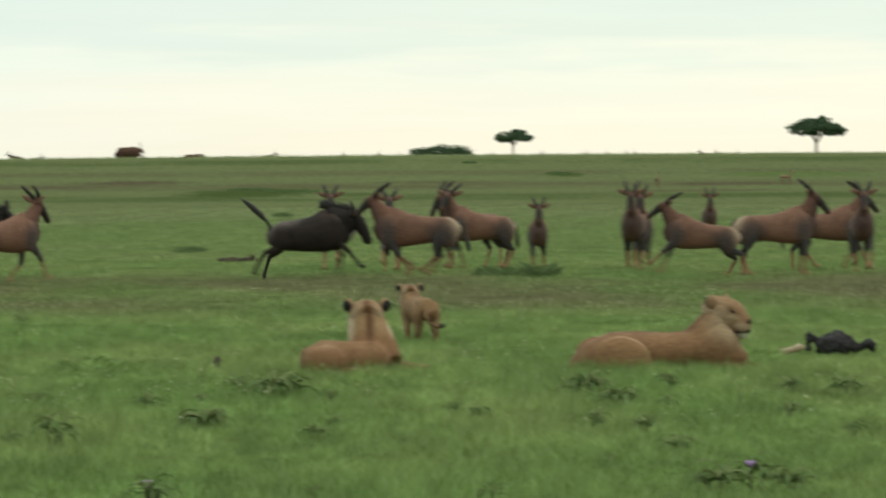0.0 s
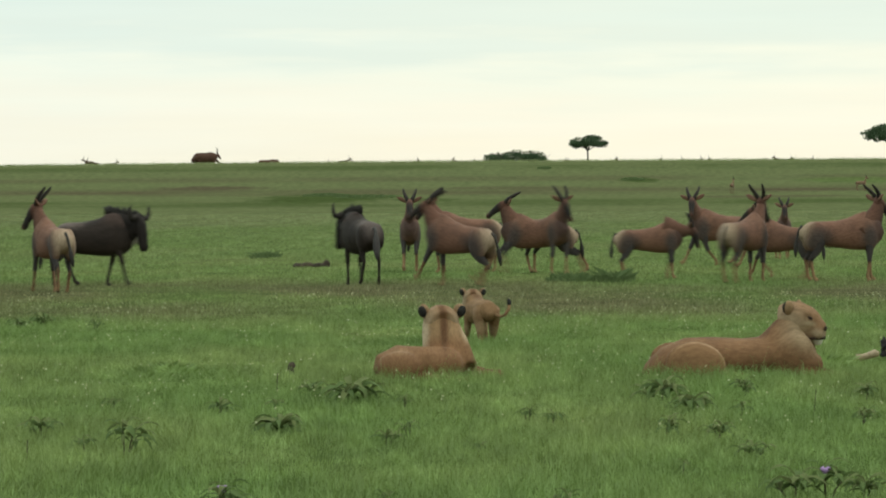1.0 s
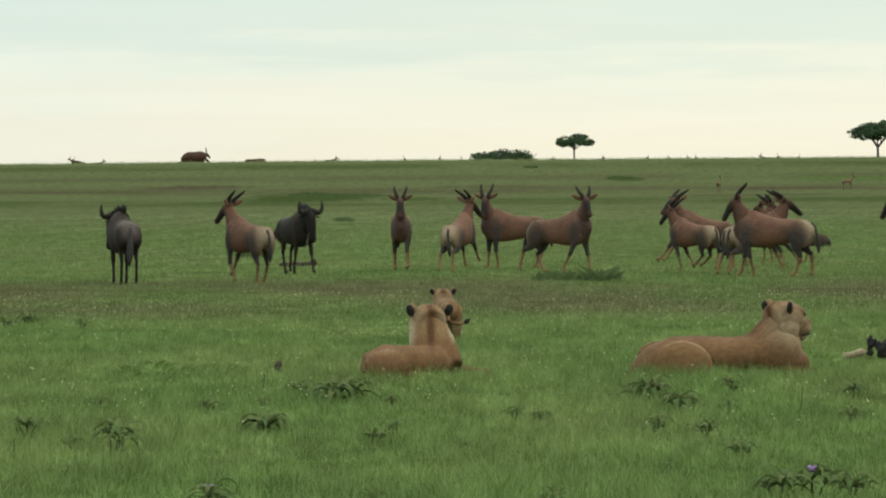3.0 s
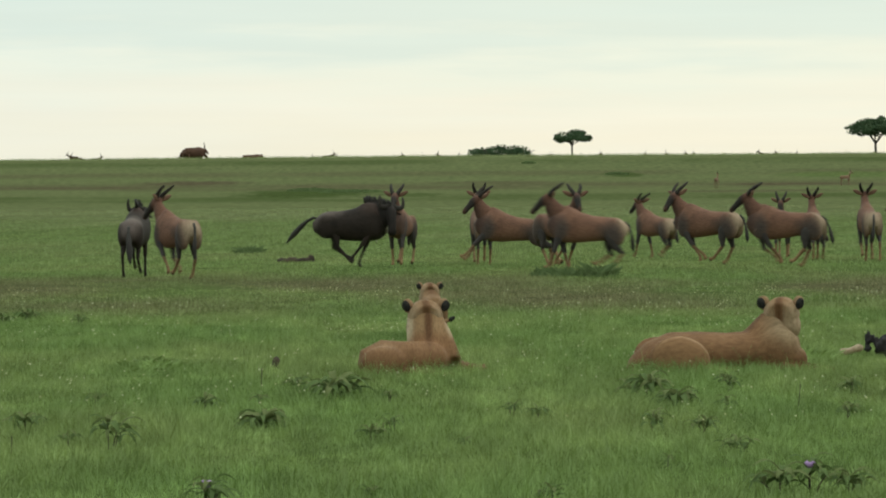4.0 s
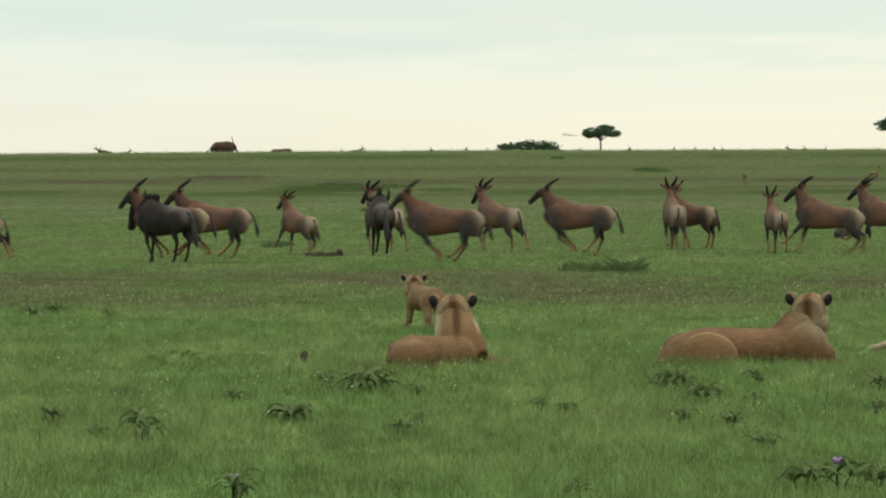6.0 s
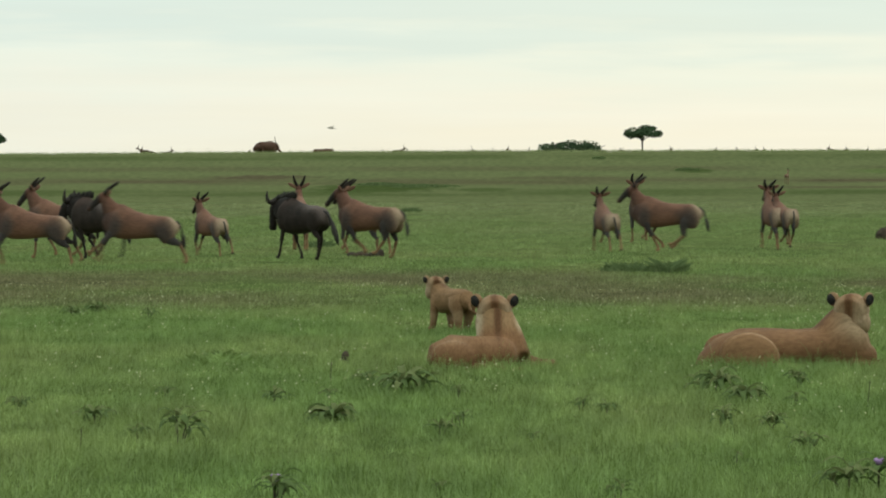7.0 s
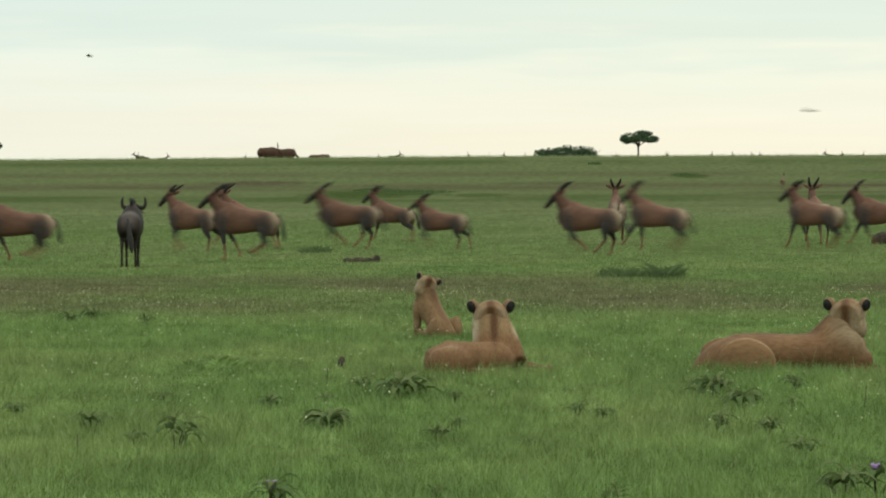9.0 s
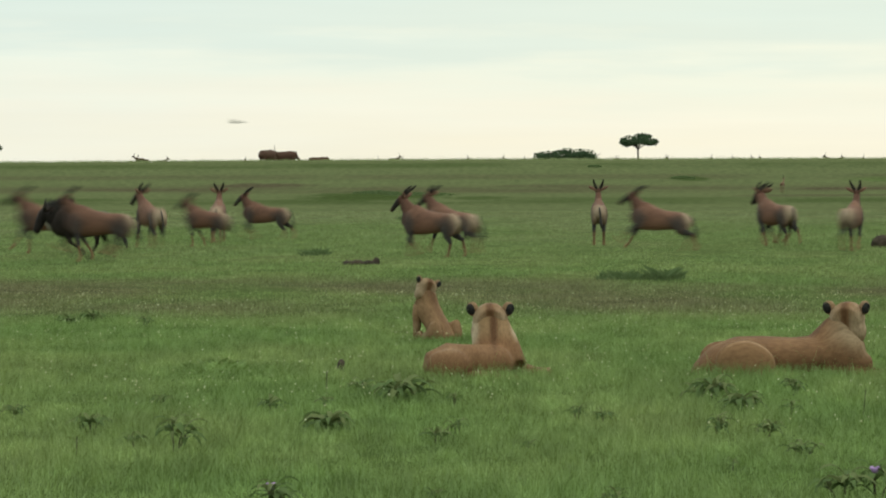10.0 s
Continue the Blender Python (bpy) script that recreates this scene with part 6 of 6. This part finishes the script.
TOPI_PATHS.append([
    (0.00, 16.97, 96.18, 180), (7.00, 9.73, 96.19, 180), (7.50, 8.16, 96.49, 180), (7.80, 7.00, 96.78, 180), (8.00, 6.15, 96.62, 180),
    (8.30, 4.73, 97.09, 168), (8.50, 3.92, 98.54, 180), (8.80, 2.58, 99.99, 178), (9.00, 1.87, 99.03, 165), (9.30, 0.66, 97.95, 180),
    (9.50, -0.17, 98.63, 155), (9.80, -1.17, 100.55, 180), (10.00, -1.59, 101.35, 155),
])
TOPI_PATHS.append([
    (0.00, 19.21, 101.74, 180), (7.50, 9.28, 101.03, 180), (7.80, 8.54, 102.36, 178), (8.00, 7.76, 103.32, 135), (8.30, 6.76, 104.10, 155),
    (8.50, 5.91, 105.03, 150), (8.80, 4.61, 105.73, 172), (9.00, 3.51, 105.15, 155), (9.30, 2.17, 105.29, 170), (9.50, 1.04, 107.07, 180),
    (9.80, -0.42, 108.07, 180), (10.00, -1.20, 105.16, 145),
])
TOPI_PATHS.append([
    (0.00, 21.03, 104.53, 180), (7.80, 9.17, 106.86, 175), (8.00, 8.90, 108.23, 160), (8.30, 8.30, 109.27, 120), (8.50, 7.96, 110.18, 92),
    (8.80, 7.59, 110.90, 95), (9.00, 7.67, 111.65, 100), (9.30, 7.40, 111.90, 88, -20), (9.50, 7.28, 112.78, 95), (9.80, 7.04, 114.01, 110),
    (10.00, 6.86, 115.31, 120),
])
TOPI_PATHS.append([
    (0.00, 21.55, 100.93, 180), (8.30, 9.30, 105.44, 178), (8.50, 8.75, 105.83, 178), (8.80, 7.87, 105.91, 140), (9.00, 7.18, 106.03, 145),
    (9.30, 6.16, 106.52, 142), (9.50, 5.51, 107.45, 155), (9.80, 4.41, 107.91, 145), (10.00, 3.62, 107.47, 168),
])
TOPI_PATHS.append([
    (0.00, 22.99, 101.77, 180), (8.80, 9.56, 108.17, 178), (9.00, 8.94, 108.21, 178), (9.30, 8.27, 108.55, 128), (9.50, 7.83, 109.65, 115),
    (9.80, 7.05, 110.97, 120), (10.00, 6.63, 111.51, 122),
])
TOPI_PATHS.append([
    (0.00, 23.57, 98.92, 180), (9.30, 9.81, 106.25, 170), (9.50, 9.21, 106.69, 150), (9.80, 8.64, 107.00, 110), (10.00, 8.15, 107.10, 75),
])
WILDEBEEST_PATHS = []
WILDEBEEST_PATHS.append([
    (0.00, -6.92, 76.6, 0), (0.30, -6.72, 76.9, 2), (0.50, -6.58, 77.2, 5), (0.80, -6.37, 77.4, 2), (1.00, -6.02, 77.5, 5, -45),
    (1.30, -5.68, 77.72, 30, -60), (1.50, -5.58, 77.84, 56, -80), (1.80, -5.38, 78.30, 86, -20), (2.00, -5.29, 78.16, 105, 15), (2.30, -5.33, 77.86, 118, 25),
    (2.50, -5.37, 77.70, 116, 40), (2.70, -5.42, 78.36, 108, 30), (3.80, -5.19, 79.68, 92), (4.00, -5.31, 81.30, 85), (4.30, -5.13, 82.46, 72),
    (4.50, -5.13, 83.28, 68), (4.80, -5.07, 84.37, 62), (5.00, -5.00, 86.42, 64), (5.20, -4.94, 88.17, 64), (5.60, -5.23, 88.93, 120),
    (6.30, -6.34, 88.86, 150), (6.50, -6.76, 89.90, 135), (6.80, -7.61, 91.00, 135), (7.00, -8.11, 91.17, 140, 20), (7.30, -8.41, 89.96, 132, 50),
    (7.50, -8.58, 88.39, 128, 70), (7.80, -9.04, 87.68, 130, 40), (8.00, -9.32, 87.49, 138), (8.30, -9.95, 86.94, 175), (9.00, -11.95, 89.21, 180),
    (10.00, -14.60, 92.11, 180),
])
WILDEBEEST_PATHS.append([
    (0.00, -1.08, 78.13, 3), (0.30, -0.96, 76.47, 10), (0.50, -1.06, 76.55, 55), (0.80, -1.37, 77.41, 88), (1.00, -1.53, 77.72, 110, 25),
    (1.30, -1.85, 78.30, 122), (1.50, -2.11, 79.50, 128), (1.80, -2.42, 80.91, 130), (2.00, -2.60, 82.27, 132), (2.30, -2.86, 83.21, 178, 40),
    (2.50, -3.02, 84.24, 222, 25), (2.70, -2.92, 85.76, 252), (3.20, -2.46, 86.87, 318), (3.80, -1.76, 86.89, 362, -45), (4.00, -1.55, 85.85, 362, -78),
    (4.30, -1.33, 84.84, 362, -50), (4.50, -1.24, 85.60, 365, -50), (4.80, -0.67, 89.24, 362), (5.00, -0.54, 93.23, 360), (5.20, -0.63, 94.21, 360),
    (5.60, -1.00, 92.12, 420), (6.30, -2.38, 93.40, 485), (6.50, -2.93, 91.61, 498), (6.80, -3.62, 90.54, 495), (7.00, -4.01, 90.53, 494),
    (7.30, -4.62, 90.74, 494), (7.50, -5.02, 90.59, 505), (7.80, -5.88, 90.48, 525), (8.00, -6.71, 91.05, 538), (8.30, -6.93, 90.76, 455),
    (8.50, -6.91, 89.77, 450), (8.80, -7.10, 89.28, 450), (9.00, -7.24, 89.66, 450), (9.30, -7.42, 90.24, 458), (9.50, -7.70, 91.93, 475),
    (9.80, -8.40, 94.64, 520), (10.00, -8.87, 97.15, 535),
])
CUB_PATHS = []
CUB_PATHS.append([
    (0.00, 0.39, 43.14, 106), (0.30, 0.40, 43.90, 106), (0.50, 0.41, 44.28, 106), (1.00, 0.28, 44.56, 104), (1.50, 0.26, 44.95, 100),
    (2.00, 0.17, 45.21, 98), (2.50, 0.12, 45.11, 97), (2.70, 0.10, 44.87, 97), (3.80, 0.00, 44.34, 95), (4.50, -0.14, 43.82, 95),
    (5.00, -0.21, 44.0, 98), (5.20, -0.24, 44.4, 102), (6.30, -0.42, 45.90, 114), (6.50, -0.42, 45.49, 118), (6.80, -0.47, 45.20, 120),
    (7.00, -0.53, 45.05, 120), (7.50, -0.64, 45.12, 117), (8.00, -0.68, 45.28, 114), (8.30, -0.71, 45.27, 116), (8.60, -0.69, 45.06, 122),
    (9.00, -0.68, 44.90, 124), (10.00, -0.68, 44.83, 124),
])


# ---- what moves ----
def sampled(rows, step=0.05):
    """Places along a path (t, x, y, heading, glance, lowered head), eased through the rows."""
    rows = [tuple(r) + (0,) * (6 - len(r)) for r in rows]
    ts = np.array([r[0] for r in rows])
    out = []
    grid = np.arange(0, 10.0001, step)
    cols = []
    for c in (1, 2):
        v = np.array([r[c] for r in rows])
        d = np.gradient(v, ts)
        i = np.clip(np.searchsorted(ts, grid, side="right") - 1, 0, len(ts) - 2)
        h = ts[i + 1] - ts[i]
        u = (grid - ts[i]) / h
        cols.append(v[i] * (2 * u ** 3 - 3 * u ** 2 + 1) + v[i + 1] * (3 * u ** 2 - 2 * u ** 3) + h * (d[i] * (u ** 3 - 2 * u ** 2 + u) + d[i + 1] * (u ** 3 - u ** 2)))
    for c in (3, 4, 5):
        cols.append(np.interp(grid, ts, [r[c] for r in rows]))
    return grid, cols


def smooth_step(a, b, v):
    u = min(max((v - a) / (b - a), 0), 1)
    return u * u * (3 - 2 * u)


def run_hoofed(top, rows, neck_at, head_at, seed, stoop=0.0, swish=((0, 0, 0),)):
    """Keys a hoofed animal along its path: body, neck, head, the four legs with their shanks, and the tail."""
    grid, (x, y, turn, glance, low) = sampled(rows)
    speed = np.hypot(np.gradient(x, grid), np.gradient(y, grid))
    speed = np.convolve(np.pad(speed, 3, mode="edge"), np.ones(7) / 7, mode="valid")
    phase = (seed * 0.37) % 1.0
    kids = list(top.children)
    legs = [o for o in kids if o.name.startswith(("foreleg", "hindleg"))]
    neck = next(o for o in kids if o.name.startswith("neck"))
    head = next(o for o in kids if o.name.startswith("head"))
    tail = next(o for o in kids if o.name.startswith("tail"))
    trot, leap = (0.0, 0.5, 0.5, 0.0), (0.0, 0.14, 0.52, 0.64)
    keys = {o: [] for o in (top, neck, head, tail, *legs)}
    shanks = {leg: leg.children[0] for leg in legs}
    for s in shanks.values():
        keys[s] = []
    rest = {o: o.location.copy() for o in keys}
    reach = Matrix.Translation(Vector(head_at) - Vector(neck_at))
    for i, t in enumerate(grid):
        v = float(speed[i])
        still = v < 0.25
        swing = 34 * smooth_step(0.2, 4.5, v) + (0 if still else 5)
        phase += 0.05 * (0.75 + 0.24 * v) if not still else 0
        fast = smooth_step(2.0, 4.0, v)
        sometimes = i % 10 == 0 or i == len(grid) - 1
        if still and not sometimes and float(speed[max(i - 1, 0)]) < 0.25:
            continue
        beat = 2 * math.pi * phase
        t = float(t)
        lift, nod = fast * (0.05 * math.sin(beat + 0.7) - 0.02), fast * (2.8 * math.sin(beat) - 2.5)
        keys[top].append((t, pose(float(x[i]), float(y[i]), rise(float(y[i])) + lift, 0, nod, float(turn[i]))))
        bow = stoop + 7 * fast + 62 * float(low[i]) + 3 * math.sin(seed * 2.1 + t * 0.8)
        aside = float(glance[i])
        n = pose(*neck_at, 0, bow, aside * 0.45)
        keys[neck].append((t, n))
        h = n @ reach @ pose(0, 0, 0, 0, -bow * 0.75 - 12 * fast + 4 * math.sin(seed + t), aside * 0.55)
        keys[head].append((t, h))
        flick = 10 * math.sin(seed * 1.7 + t * 3.1) if still else 14 * math.sin(beat)
        up, across = (float(np.interp(t, [r[0] for r in swish], [r[c] for r in swish])) for c in (1, 2))
        keys[tail].append((t, pose(*rest[tail], flick * 0.7 + across, 4 + 6 * fast + abs(flick) * 0.3 + up, 0)))
        for j, leg in enumerate(legs):
            a = beat + 2 * math.pi * (trot[j] * (1 - fast) + leap[j] * fast)
            fore = leg.name.startswith("foreleg")
            stance = (seed * 7 + j * 5) % 9 - 4
            th = swing * math.sin(a) + (stance if still else 0) - (4 * fast if fore else -3 * fast)
            bend = swing * 1.25 * max(0.0, -math.cos(a)) * (1 if fore else -0.75)
            keys[leg].append((t, pose(*rest[leg], 0, th, 0)))
            keys[shanks[leg]].append((t, pose(*rest[shanks[leg]], 0, bend - (stance * 0.6 if still else 0), 0)))
    for ob, k in keys.items():
        walk(ob, k)


def move_cub(rows):
    grid, (x, y, turn, glance, low) = sampled(rows, 0.1)
    kids = {}
    for o in CUB.children:
        kids.setdefault(o.name.split(".")[0], []).append(o)
    body, head, tail = kids["body"][0], kids["head"][0], kids["tail"][0]
    legs = kids["foreleg"] + kids["hindleg"]
    keys = {o: [] for o in (CUB, body, head, tail, *legs)}
    rest = {o: o.location.copy() for o in keys}
    phase = 0.0
    for i, t in enumerate(grid):
        t = float(t)
        v = float(np.hypot(np.gradient(x, grid)[i], np.gradient(y, grid)[i]))
        phase += 0.1 * (0.5 + 1.3 * v)
        stride = 22 * smooth_step(0.1, 0.8, v)
        sit = smooth_step(8.5, 9.05, t)
        keys[CUB].append((t, pose(float(x[i]), float(y[i]), rise(float(y[i])), 0, 0, float(turn[i]))))
        # sitting: the rump sinks and the chest rises
        tip = pose(-0.06 * sit, 0, 0.38 - 0.13 * sit, 0, -43 * sit, 0)
        keys[body].append((t, tip))
        gaze = float(np.interp(t, (0, 1, 2, 2.5, 4, 6.3, 7.5, 9, 10), (-10, -10, -4, 0, 0, -22, -25, -28, -20)))
        duck = float(np.interp(t, (0, 0.8, 1.5, 2, 2.5, 3.4), (0, 0.01, 0.05, 0.10, 0.06, 0)))
        keys[head].append((t, tip @ pose(0.37 + 0.2 * duck, 0, 0.135 - duck - 0.01 * sit, 0, 43 * sit + 80 * duck, gaze)))
        droop = float(np.interp(t, (0, 0.4, 0.9, 1.6, 2.2, 4, 6, 10), (80, 50, 0, 25, 60, 60, 55, 70)))
        keys[tail].append((t, tip @ pose(-0.35, 0, 0.02, droop, 40 * sit + 6 * math.sin(t * 2.3), 6 + 14 * math.sin(t * 1.3))))
        for j, leg in enumerate(legs):
            a = 2 * math.pi * (phase + (0, 0.5, 0.5, 0)[j])
            th = stride * math.sin(a)
            p = rest[leg]
            if j < 2:
                keys[leg].append((t, pose(p.x - 0.06 * sit, p.y, p.z - 0.01 * sit, 0, th * (1 - sit) - 6 * sit, 0)))
            else:
                keys[leg].append((t, pose(p.x - 0.02 * sit, p.y + (0.04 if p.y > 0 else -0.04) * sit, p.z - 0.22 * sit, 0, th * (1 - sit) - 78 * sit, 0)))
    for ob, k in keys.items():
        walk(ob, k)


def motions():
    for i, (top, rows) in enumerate(zip(TOPIS, TOPI_PATHS)):
        run_hoofed(top, rows, NECK_AT, HEAD_AT, i + 1)
    for i, (top, rows) in enumerate(zip(GNUS, WILDEBEEST_PATHS)):
        # the tail: seconds, raised behind, swung aside
        lash = (((0, 0, 0), (1.4, 0, 0), (1.8, 30, 20), (2.0, 40, 45), (2.4, 10, 0), (10, 0, 0)), ((0, 118, 0), (0.3, 95, 0), (0.6, 80, 0), (0.9, 20, 0), (1.2, 40, 20), (1.6, 12, 0), (3.7, 40, 0), (4.0, 26, 0), (4.4, 50, 0), (4.8, 10, 0), (10, 0, 0)))[i]
        run_hoofed(top, rows, GNU_NECK, GNU_HEAD, i + 30, stoop=3, swish=lash)
    move_cub(CUB_PATHS[0])
    # the lionesses turn their heads: seconds, turn, tilt
    p = HEAD_RIGHT.location.copy()
    walk(HEAD_RIGHT, [(t, pose(*p, 0, tilt, turn)) for t, turn, tilt in (
        (0.0, -42, 8), (0.5, -40, 8), (1.0, -34, 10), (1.5, -26, 10), (2.0, -16, 8), (2.5, -8, 6), (2.8, 4, 4), (3.2, 36, 2), (3.7, 58, 0), (4.5, 62, 0), (6.0, 62, 0), (7.5, 60, 2), (9.0, 62, 0), (10.0, 62, 0))])
    p = HEAD_LEFT.location.copy()
    walk(HEAD_LEFT, [(t, pose(*p, 0, tilt, turn)) for t, turn, tilt in (
        (0.0, 2, 0), (0.8, 4, 0), (1.6, 12, 0), (2.5, 14, 2), (3.4, 8, 0), (4.5, 0, 2), (6.3, -2, 0), (7.5, 0, 0), (8.5, -3, 0), (9.3, 0, 0), (10.0, -2, 0))])
    # elands drift along the ridge
    for top, rows in zip(ELANDS, (((0, -29.0, 540, 26), (2.5, -28.4, 540, 38), (5, -28.2, 540, 44), (7, -28.0, 540, 52), (8, -27.4, 541, 24), (8.8, -27.4, 541, 40), (10, -27.5, 542, 58)), ((0, -24.0, 606, 20), (10, -24.0, 606, 20)), ((0, -29.8, 553, 15), (6, -28.9, 553, 15), (7.8, -28.0, 553, 10), (8.6, -26.6, 554, 5), (10, -26.0, 554, 0)))):
        walk(top, [(t, pose(x, y, rise(y), 0, 0, turn)) for t, x, y, turn in rows])
    for bird, rows, beat in zip(BIRDS, (
        [(0.0, 95.0, 150.0, 2.9), (5.2, 19.0, 150.0, 2.55), (6.3, -0.69, 150.0, 2.41), (6.6, -3.27, 150.0, 2.45), (6.9, -5.12, 150.0, 2.66), (7.2, -6.74, 150.0, 2.70), (7.5, -8.39, 150.0, 2.78), (7.8, -10.54, 150.0, 2.88), (8.1, -12.75, 150.0, 3.28), (8.4, -13.99, 150.0, 3.84), (8.6, -14.04, 150.0, 4.33), (9.0, -13.43, 150.0, 5.25), (9.4, -14.08, 150.0, 5.91), (9.6, -15.0, 150.0, 6.35), (10.0, -17.4, 150.0, 7.3)],
        [(0.0, 155.76, 150.0, 3.34), (8.2, 25.17, 150.0, 3.61), (8.7, 15.70, 150.0, 3.48), (9.0, 10.04, 150.0, 3.38), (9.3, 4.37, 150.0, 3.20), (9.6, -1.22, 150.0, 3.20), (9.8, -4.98, 150.0, 3.26), (10.0, -8.61, 150.0, 3.15)]), (4.5, 3.0)):
        walk(bird, [(t, pose(x, y, z, 0, -4, 176)) for t, x, y, z in rows])
        for wing, s in zip([o for o in bird.children if o.name.startswith("wing")], (-1, 1)):
            p = wing.location.copy()
            walk(wing, [(k / 15, pose(*p, s * (12 + 38 * math.sin(k / 15 * 2 * math.pi * beat)), 0, 0)) for k in range(151)])


motions()
